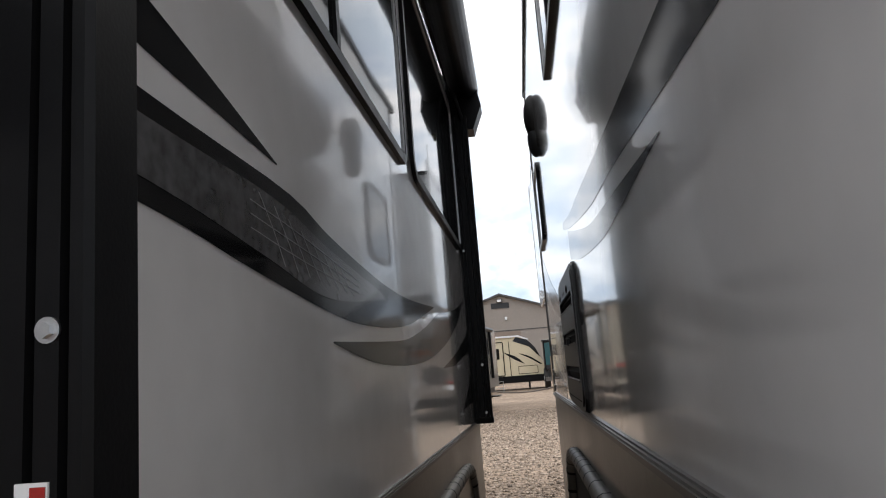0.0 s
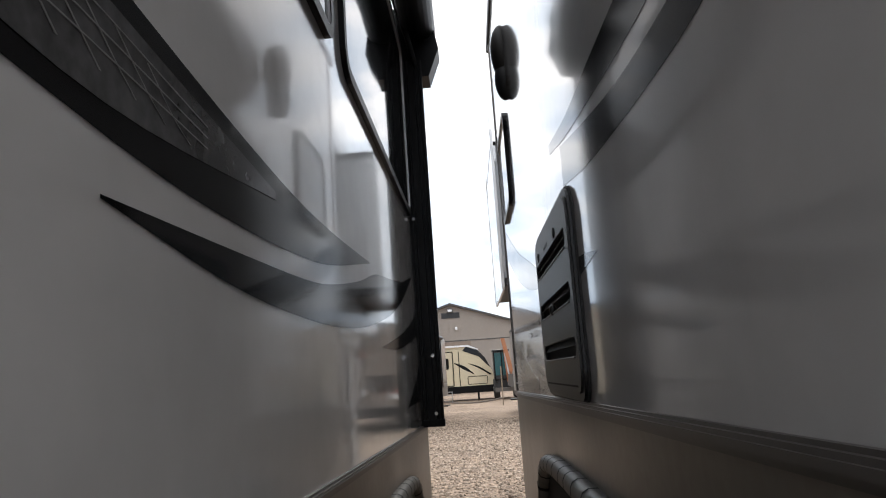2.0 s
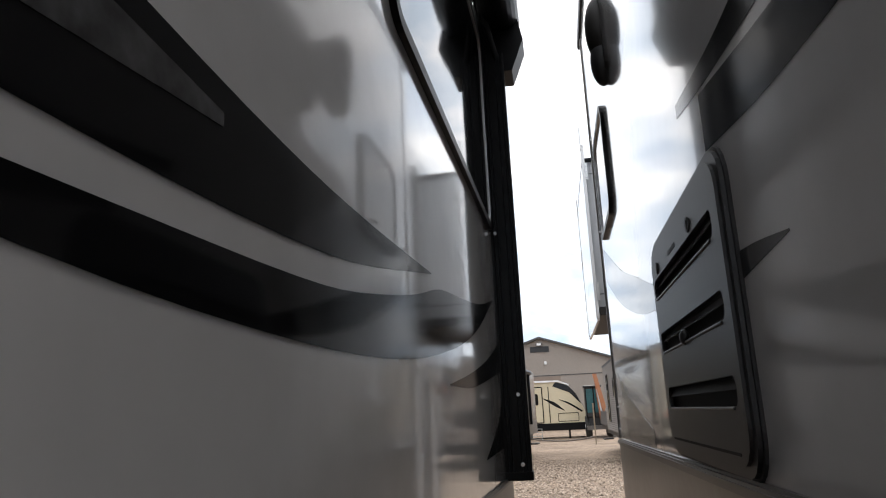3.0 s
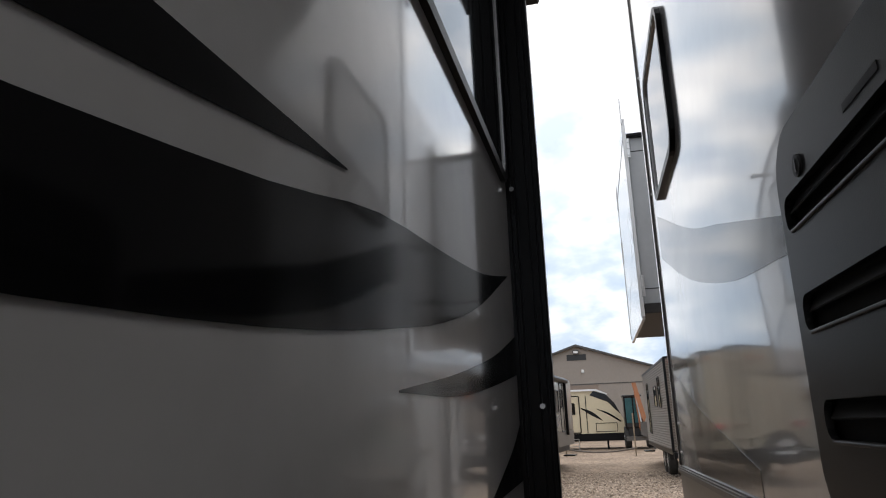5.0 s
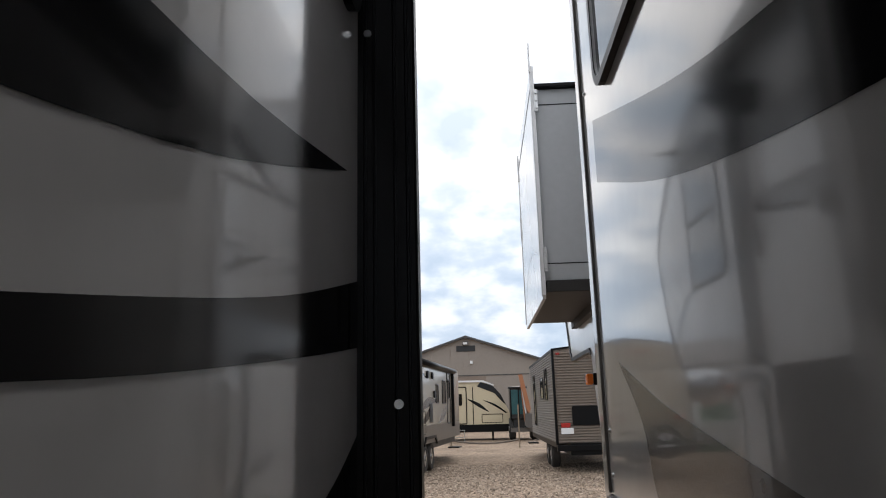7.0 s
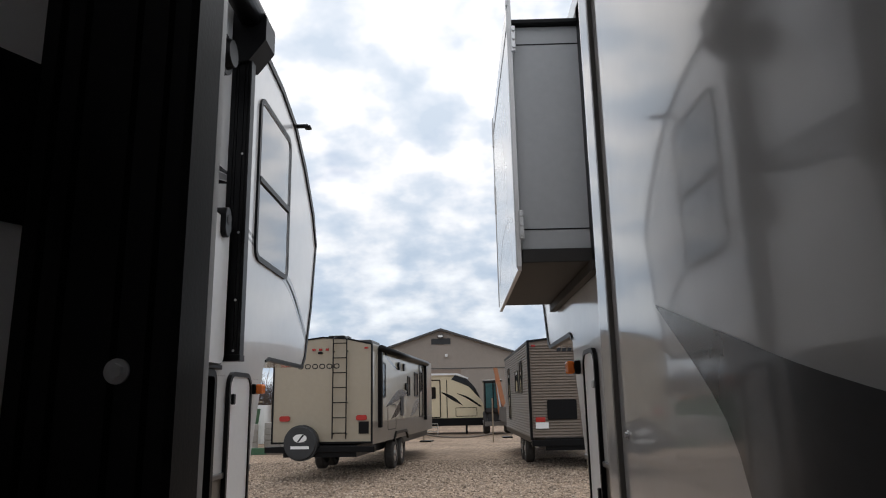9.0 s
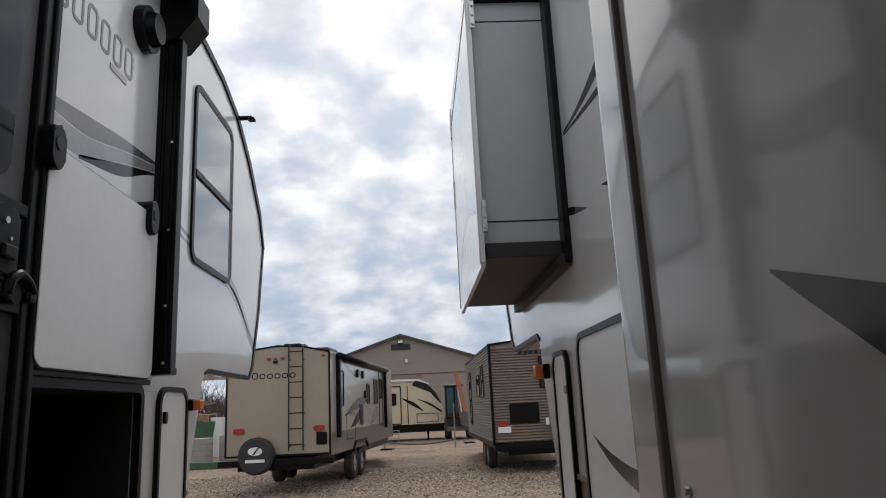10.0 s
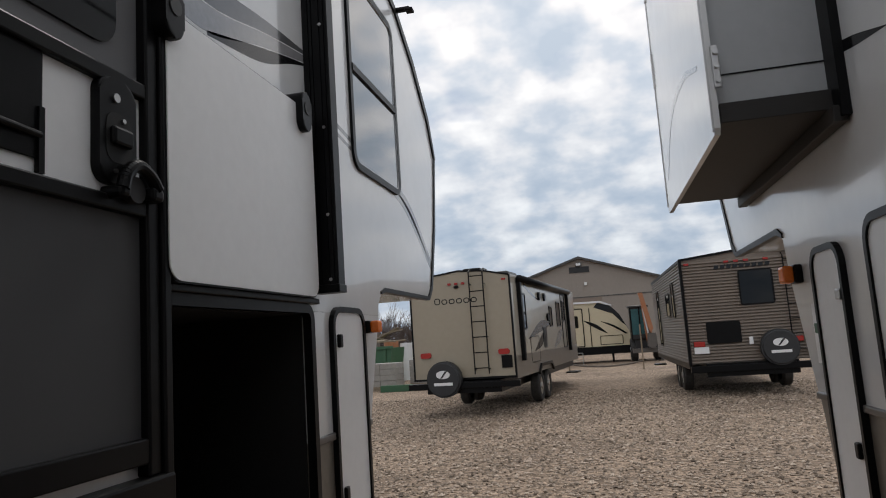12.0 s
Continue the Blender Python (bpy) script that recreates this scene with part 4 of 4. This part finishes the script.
for y in (0.55, 7.1):
    part("awning_arm", box(Wd + 0.012, Wd + 0.1, y, y + 0.14, 1.05, 2.75, bevel=0.01), BLACK, tt)
smooth(part("awning_roller", rod((Wd + 0.1, 0.5, 2.78), (Wd + 0.1, 7.3, 2.78), 0.075, n=16), BLACK, tt))
for y0, y1, z0, z1 in ((0.85, 1.3, 1.7, 2.5), (4.2, 4.6, 1.75, 2.3), (5.3, 5.9, 1.75, 2.45)):
    plain_window(tt, "x", Wd + 0.012, y0, y1, z0, z1, 1)
part("side_door", ring(6.2, 6.85, 1.15, 2.7, 0.06, 0.035, "x", Wd + 0.012, Wd + 0.03), BLACK, tt)
plain_window(tt, "x", Wd + 0.014, 6.35, 6.7, 1.9, 2.5, 1)
part("side_hatch", ring(1.6, 2.6, 0.95, 1.55, 0.06, 0.02, "x", Wd + 0.012, Wd + 0.02), BLACK, tt)
part("side_vent", box(Wd + 0.012, Wd + 0.03, 3.2, 3.6, 1.25, 1.75, bevel=0.005), VENT, tt)
for y, z in ((2.9, 2.5), (3.6, 2.5), (3.9, 2.0)):
    part("speaker", rod((Wd + 0.01, y, z), (Wd + 0.06, y, z), 0.1, n=16), BLACK, tt)
swoosh("decal", tt, [(1.4, 1.5), (3.0, 1.9), (4.4, 1.85)], [(1.4, 1.48), (3.0, 1.65), (4.4, 1.83)], Wd + 0.0125, VINYL_GREY)
swoosh("decal", tt, [(2.0, 1.2), (2.8, 1.5), (3.6, 1.75)], [(2.0, 1.19), (2.9, 1.3), (3.6, 1.6)], Wd + 0.0125, VINYL)
swoosh("decal", tt, [(1.3, 2.75), (2.2, 2.55), (3.0, 2.4)], [(1.3, 2.65), (2.2, 2.47), (3.0, 2.39)], Wd + 0.0125, VINYL_GREY)
swoosh("decal", tt, [(4.6, 1.2), (5.4, 1.6), (6.1, 1.7)], [(4.6, 1.19), (5.5, 1.3), (6.1, 1.55)], Wd + 0.0125, VINYL_PALE)
part("step", box(Wd, Wd + 0.35, 6.25, 6.8, 0.42, 0.46), BLACK, tt)
part("tongue_jack", box(1.05, 1.15, Ln + 0.7, Ln + 0.8, -0.02, 0.9), BLACK, tt)

# tan corrugated travel trailer
ts = thing("travel_trailer", (1.83, 22.6, 0.0), "tan ribbed-aluminium travel trailer with covered spare wheel", "trailer", turn=0.6)
W2, L2 = 2.45, 7.6
roof2 = [(0, 0.7), (W2, 0.7), (W2, 2.97), (W2 * 0.5, 3.1), (0, 2.97)]
part("body", prism(roof2, "y", 0.0, L2), TAN_SIDING, ts)
nz = 33
slat = prism([(-0.04, 0.006), (-0.036, 0.034), (-0.012, 0.05), (0.0, 0.068), (0, 0.0), (-0.016, 0.0)], "x", 0.03, W2 - 0.03)
first = None
for i in range(nz):
    z = 0.72 + i * 0.067
    if first is None:
        first = part("siding_rib", slat, TAN_SIDING, ts, m=pose(0, 0, z))
        side0 = part("siding_rib", prism([(-0.03, 0.006), (-0.026, 0.034), (-0.01, 0.05), (0.0, 0.068), (0, 0.0), (-0.013, 0.0)], "y", 0.03, L2 - 0.03), TAN_SIDING, ts, m=pose(0, 0, z))
    else:
        for src in (first, side0):
            ob = new("siding_rib", src.data)
            ob.parent, ob.matrix_basis = ts, pose(0, 0, z)
for x in (0, W2):
    part("corner_moulding", box(x - 0.04, x + 0.02, -0.055, 0.03, 0.68, 2.98), BLACK, ts)
part("roof_moulding", prism([(-0.03, 2.95), (W2 * 0.5, 3.08), (W2 + 0.03, 2.95), (W2 + 0.03, 3.0), (W2 * 0.5, 3.13), (-0.03, 3.0)], "y", -0.04, 0.03), BLACK, ts)
part("side_roof_moulding", box(-0.035, 0.03, 0, L2, 2.93, 2.99), BLACK, ts)
part("air_conditioner", box(0.75, 1.6, 2.6, 3.6, 3.08, 3.3, bevel=0.05), WHITE, ts)
plain_window(ts, "y", -0.048, 1.15, 1.85, 1.9, 2.66, -1)
part("rear_hatch", prism(rounded(0.39, 1.09, 1.12, 1.58, 0.03), "y", -0.06, 0), BLACK, ts)
part("tail_lamp", box(0.1, 0.33, -0.08, -0.02, 1.07, 1.18, bevel=0.01), RED, ts)
part("tail_lamp", box(2.05, 2.3, -0.08, -0.02, 1.07, 1.18, bevel=0.01), RED, ts)
part("number_plate", box(0.1, 0.4, -0.07, -0.03, 0.92, 1.06), WHITE, ts)
part("outlet", box(1.23, 1.31, -0.08, -0.02, 1.06, 1.22, bevel=0.01), WHITE, ts)
for x in (0.12, 0.95, 1.15, 1.35, 1.75):
    part("clearance_lamp", box(x - 0.05, x + 0.05, -0.075, -0.02, 2.84, 2.89, bevel=0.006), RED, ts)
for i in range(9):
    part("badge_bar", prism([(0.68 + i * 0.13, 2.72), (0.77 + i * 0.13, 2.72), (0.79 + i * 0.13, 2.8), (0.7 + i * 0.13, 2.8)], "y", -0.056, -0.04), VINYL, ts)
spare(ts, 1.79, 0.98, r=0.38)
ladder(ts, 2.08, 2.36, 0.8, 2.9, y=-0.1)
part("bumper", box(-0.02, W2 + 0.02, -0.18, -0.03, 0.52, 0.66, bevel=0.01), BLACK, ts)
part("chassis", box(0.3, W2 - 0.3, -0.1, L2 + 0.9, 0.42, 0.7), BLACK, ts)
part("side_sill", box(-0.03, 0.02, 0.02, L2, 0.6, 0.72), BLACK, ts)
for y in (1.9, 2.75):
    for x, s in ((0.12, -1), (W2 - 0.14, 1)):
        wheel(ts, x, y, s, r=0.36, w=0.22)
for y0, y1, z0, z1 in ((1.5, 2.0, 1.75, 2.6), (2.6, 3.4, 1.8, 2.4), (5.4, 6.0, 1.0, 2.6)):
    plain_window(ts, "x", -0.034, y0, y1, z0, z1, -1)
part("step", box(-0.32, 0, 5.5, 6.0, 0.44, 0.48), BLACK, ts)

# cream trailer that stands side-on in front of the shed
tp = thing("travel_trailer", (-5.6, 42.0, 0.0), "cream fifth-wheel trailer standing side-on with dark skirt", "trailer")
pp = [(0, 0.62), (7.0, 0.62), (7.05, 1.0), (6.9, 1.5), (6.5, 2.3), (6.1, 2.75), (5.6, 2.95), (0, 3.0)]
part("body", prism(pp, "y", 0, 2.4), CREAM, tp)
part("dark_skirt", prism([(0, 0.4), (6.95, 0.4), (7.0, 0.78), (0, 0.78)], "y", -0.02, 2.38), BLACK, tp)
part("dark_cap", prism([(6.12, 2.74), (6.52, 2.3), (6.8, 1.72), (6.6, 1.9), (6.2, 2.35), (5.3, 2.72), (5.5, 2.94)], "y", -0.015, 0.5), VINYL, tp)
part("roof_edge", prism([(0, 2.98), (5.62, 2.93), (6.15, 2.74), (6.2, 2.78), (5.65, 3.02), (0, 3.08)], "y", -0.12, 2.42), WHITE, tp)
d = part("side_door", ring(3.75, 4.75, 0.8, 2.72, 0.08, 0.05, "y", -0.03, 0.0), BLACK, tp)
plain_window(tp, "y", -0.004, 3.95, 4.5, 1.75, 2.35, -1)
part("hatch", ring(5.5, 6.6, 0.85, 1.3, 0.05, 0.03, "y", -0.02, 0.0), BLACK, tp)
part("divider", box(5.05, 5.09, -0.02, 0.0, 0.8, 2.7), BLACK, tp)
for up, lo in (([(4.8, 2.1), (5.4, 1.85), (5.9, 1.4)], [(4.8, 2.05), (5.3, 1.7), (5.9, 1.38)]), ([(5.6, 2.02), (6.2, 1.8), (6.85, 1.35)], [(5.6, 2.0), (6.2, 1.68), (6.85, 1.25)])):
    bm = bmesh.new()
    a, b = spline(up, 12), spline(lo, 12)
    add_prism(bm, [tuple(q) for q in a] + [tuple(q) for q in b[::-1][1:]], "y", -0.012, -0.002)
    part("decal", bm, VINYL, tp)
for y in (0.2, 2.1):
    for x in (2.2, 3.1):
        t = wheel(tp, 0, 0, -1, r=0.36, w=0.22)
        t.matrix_basis = pose(x, y, 0, 0, 0, 90)
part("jack_leg", box(6.0, 6.1, 0.3, 0.4, -0.02, 0.45), BLACK, tp)
for i in range(3):
    part("step", box(4.0, 4.6, -0.5 + 0.17 * i, -0.3 + 0.17 * i, 0.14 + 0.18 * i, 0.17 + 0.18 * i), STEEL, tp)
    for x in (4.0, 4.57):
        part("step_leg", box(x, x + 0.03, -0.42 + 0.17 * i, -0.39 + 0.17 * i, -0.02, 0.15 + 0.18 * i), STEEL, tp)

# ---- digger with its arm folded up ----
dg = thing("digger", (2.3, 41.0, 0.0), "backhoe digger with a faded orange arm", "digger")
cb = part("cab", box(-0.95, -0.12, 0, 1.2, 1.0, 2.55, bevel=0.06), VENT, dg)
part("cab_glass", box(-0.9, -0.16, -0.03, 0.02, 1.25, 2.46, bevel=0.01), TEAL, cb, "teal tinted cab glass")
part("cab_roof", box(-1.0, -0.05, -0.06, 1.3, 2.53, 2.63, bevel=0.03), VENT, dg)
for x in (-0.9, -0.5, -0.16):
    part("cab_post", box(x - 0.03, x + 0.03, -0.04, 0.02, 1.0, 2.55), BLACK, cb)
part("hull", box(-0.8, 0.3, 0.1, 2.6, 0.5, 1.15, bevel=0.06), VENT, dg)
for x in (-0.85, 0.25):
    wheel(dg, x, 0.7, -1 if x < 0 else 1, r=0.55, w=0.32)
    wheel(dg, x, 2.3, -1 if x < 0 else 1, r=0.4, w=0.25)
part("boom", prism([(0.0, 0.9), (0.3, 0.9), (0.25, 1.9), (-0.02, 3.15), (-0.2, 3.2), (-0.12, 2.85)], "y", -0.35, -0.15), ORANGE, dg, m=pose(-0.28, 0, 0))
part("dipper", prism([(-0.2, 3.2), (0.0, 3.2), (0.34, 1.5), (0.22, 1.3), (0.12, 1.5)], "y", -0.55, -0.36), ORANGE, dg, m=pose(-0.28, 0, 0))
part("bucket", prism([(0.05, 1.3), (0.4, 1.3), (0.5, 0.9), (0.3, 0.55), (0.0, 0.7)], "y", -0.75, -0.2), TRIM, dg, m=pose(-0.28, 0, 0))
part("ram", rod((0.12, -0.45, 1.1), (-0.05, -0.3, 2.6), 0.05), STEEL, dg, m=pose(-0.28, 0, 0))
part("stabiliser", box(-0.95, 0.4, -0.3, -0.1, 0.4, 0.6), TRIM, dg)
part("stabiliser", box(0.3, 0.42, -0.3, -0.1, -0.02, 0.6), TRIM, dg)

# ---- shed behind the lot ----
sh = thing("metal_shed", (-1.26, 60.0, 0.0), "large taupe sheet-metal shed with a shallow gable", "building")
Hw = 11.5
part("wall", prism([(-Hw, -0.05), (Hw, -0.05), (Hw, 3.35), (0, 7.07), (-Hw, 3.35)], "y", 0, 24), SHED_WALL, sh)
rf = part("roof", prism([(-Hw - 0.4, 3.2), (0, 7.07), (Hw + 0.4, 3.2), (Hw + 0.4, 3.34), (0, 7.23), (-Hw - 0.4, 3.34)], "y", -0.35, 24.3), ROOF, sh)
for i in range(46):
    x = -Hw + 0.25 + i * 0.5
    part("sheet_rib", box(x - 0.03, x + 0.03, -0.03, 0.001, 0, 3.3 + (Hw - abs(x)) * 0.312), SHED_WALL, sh)
part("header_strip", box(-Hw, Hw, -0.05, -0.01, 4.1, 4.16), ROOF, sh)
dr = part("roller_door", box(-3.2, 1.5, -0.06, 0.0, 0, 4.05), SHED_DOOR, sh, "brown roller door")
for i in range(9):
    part("slat", box(-3.2, 1.5, -0.075, -0.055, 0.1 + i * 0.44, 0.13 + i * 0.44), ROOF, dr)
part("gable_vent", box(-0.75, 0.75, -0.06, 0, 6.0, 6.45), VENT, sh)
fl = part("flood_lamp", box(-0.25, 0.2, -0.35, -0.05, 6.48, 6.75, bevel=0.04), VENT, sh)
part("lens", box(-0.2, 0.15, -0.37, -0.34, 6.52, 6.7), WHITE, fl)
part("wall_lamp", box(0.3, 0.5, -0.2, 0, 5.0, 5.25, bevel=0.03), WHITE, sh)

# ---- low rope barrier ----
rp = thing("rope_barrier", (0, 0, 0), "low sagging rope on thin wooden stakes", "barrier")
sp = [(1.46, 34.7), (-1.4, 35.4), (-4.6, 36.0)]
for k, (x, y) in enumerate(sp):
    part("stake", rod((x, y, -0.05), (x, y, 1.7 if k == 0 else 0.5), 0.028, n=8), WOOD, rp)
for (xa, ya), (xb, yb) in zip(sp, sp[1:]):
    bm = bmesh.new()
    for i in range(8):
        f, g = i / 8, (i + 1) / 8
        za, zb = 0.3 - 0.6 * f * (1 - f), 0.3 - 0.6 * g * (1 - g)
        add_rod(bm, (xa + (xb - xa) * f, ya + (yb - ya) * f, za), (xa + (xb - xa) * g, ya + (yb - ya) * g, zb), 0.035, n=6)
    part("rope", bm, BARK, rp)

# ---- scrap corner beyond the beige trailer ----
dp = thing("dumpster", (-9.6, 33.0, 0), "dented green steel dumpster heaped with scrap wood", "dumpster")
part("tub", prism([(-1.5, 0.05), (1.3, 0.05), (1.5, 1.45), (-1.7, 1.45)], "y", 0, 1.8), GREEN, dp)
for x in (-1.4, -0.7, 0, 0.7, 1.2):
    part("side_rib", box(x - 0.05, x + 0.05, -0.06, 0.0, 0.1, 1.4), GREEN, dp)
part("rim", box(-1.75, 1.55, -0.07, 0.03, 1.4, 1.52, bevel=0.01), GREEN, dp)
rng = random.Random(3)
for i in range(9):
    part("scrap_board", box(-0.9, 0.9, -0.08, 0.08, -0.02, 0.02), WOOD, dp, m=pose(rng.uniform(-0.8, 0.9), rng.uniform(0.4, 1.4), 1.6 + 0.05 * i, rng.uniform(-10, 10), rng.uniform(-25, 25), rng.uniform(-50, 50)))


def stack(x, y, w, d, h, rows):
    s = thing("block_stack", (x, y, 0), "pale concrete blocks stacked on a wooden pallet", "blocks", group="stacks of blocks")
    for k in range(3):
        part("pallet_runner", box(-w / 2, w / 2, -d / 2 + k * (d - 0.1) / 2, -d / 2 + 0.1 + k * (d - 0.1) / 2, -0.02, 0.1), WOOD, s)
    part("pallet_deck", box(-w / 2, w / 2, -d / 2, d / 2, 0.1, 0.13), WOOD, s)
    n = int(w / 0.4)
    for r in range(rows):
        for i in range(n):
            part("block", box(-w / 2 + i * w / n + 0.006, -w / 2 + (i + 1) * w / n - 0.006, -d / 2, d / 2, 0.13 + r * h / rows, 0.13 + (r + 1) * h / rows - 0.008, bevel=0.008), BLOCK, s)
    return s


stack(-7.7, 30.6, 1.2, 1.0, 0.8, 4)
stack(-6.3, 31.6, 1.2, 1.0, 0.85, 4)
bmw = thing("timber_beam", (-5.6, 29.4, 0.0), "long dark timber lying on the gravel, green end", "beam")
part("beam", box(-1.6, 1.6, -0.1, 0.1, -0.02, 0.2, bevel=0.01), BARK, bmw)
part("painted_end", box(-1.85, -0.7, -0.102, 0.102, -0.018, 0.204, bevel=0.01), GREEN, bmw)
for i, (mt, lab) in enumerate(((ORANGE, "faded orange plastic barrel by scrap"), (WHITE, "dusty white plastic barrel by scrap"), (WOOD, "tan cardboard drum by the scrap"), (COVER, "dark blue steel barrel by scrap"))):
    x = -9.2 + i * 0.75
    b = thing("barrel", (x, 36.5, 0), lab, "barrel", group="barrels by the scrap")
    bm = rod((0, 0, -0.02), (0, 0, 1.75 - 0.15 * (i % 2)), 0.33, n=18)
    part("drum", bm, mt, b)
    part("hoop", rod((0, 0, 0.7), (0, 0, 0.76), 0.345, n=18), mt, b)

# utility pole and bare brush
up = thing("utility_pole", (-11.0, 40.0, 0), "weathered wooden utility pole", "pole")
part("shaft", rod((0, 0, -0.1), (0, 0, 9), 0.14, n=10, r2=0.1), BARK, up)
part("crossarm", box(-0.9, 0.9, -0.05, 0.05, 8.3, 8.42), BARK, up)


def brush(x0, x1, y0, y1, count, seed):
    """Bare shrubs: thin forked twigs, dense at the base."""
    rng = random.Random(seed)
    verts, faces = [], []

    def twig(p, d, ln, r, level):
        q = p + d * ln
        s = d.orthogonal().normalized() * r
        t = d.cross(s).normalized() * r
        k = len(verts)
        verts.extend([p + s, p - s * 0.5 + t, p - s * 0.5 - t, q + s * 0.5, q - s * 0.25 + t * 0.5, q - s * 0.25 - t * 0.5])
        faces.extend([(k, k + 1, k + 4, k + 3), (k + 1, k + 2, k + 5, k + 4), (k + 2, k, k + 3, k + 5)])
        if level:
            for _ in range(3 if level > 1 else 4):
                e = (d + Vector((rng.uniform(-0.7, 0.7), rng.uniform(-0.7, 0.7), rng.uniform(-0.1, 0.6)))).normalized()
                twig(p + d * ln * rng.uniform(0.45, 1), e, ln * rng.uniform(0.5, 0.8), r * 0.6, level - 1)
    for _ in range(count):
        p = Vector((rng.uniform(x0, x1), rng.uniform(y0, y1), -0.05))
        twig(p, Vector((rng.uniform(-0.25, 0.25), rng.uniform(-0.25, 0.25), 1)).normalized(), rng.uniform(0.9, 2.0), 0.05, 3)
    me = bpy.data.meshes.new("brush")
    me.from_pydata([tuple(v) for v in verts], [], faces)
    me.materials.append(BRUSH)
    return tagged(new("brush", me), "thicket of bare brown winter shrubs", "shrubs", kind="stuff")


brush(-30, -8, 52, 66, 420, 5)
brush(12, 40, 66, 80, 200, 6)
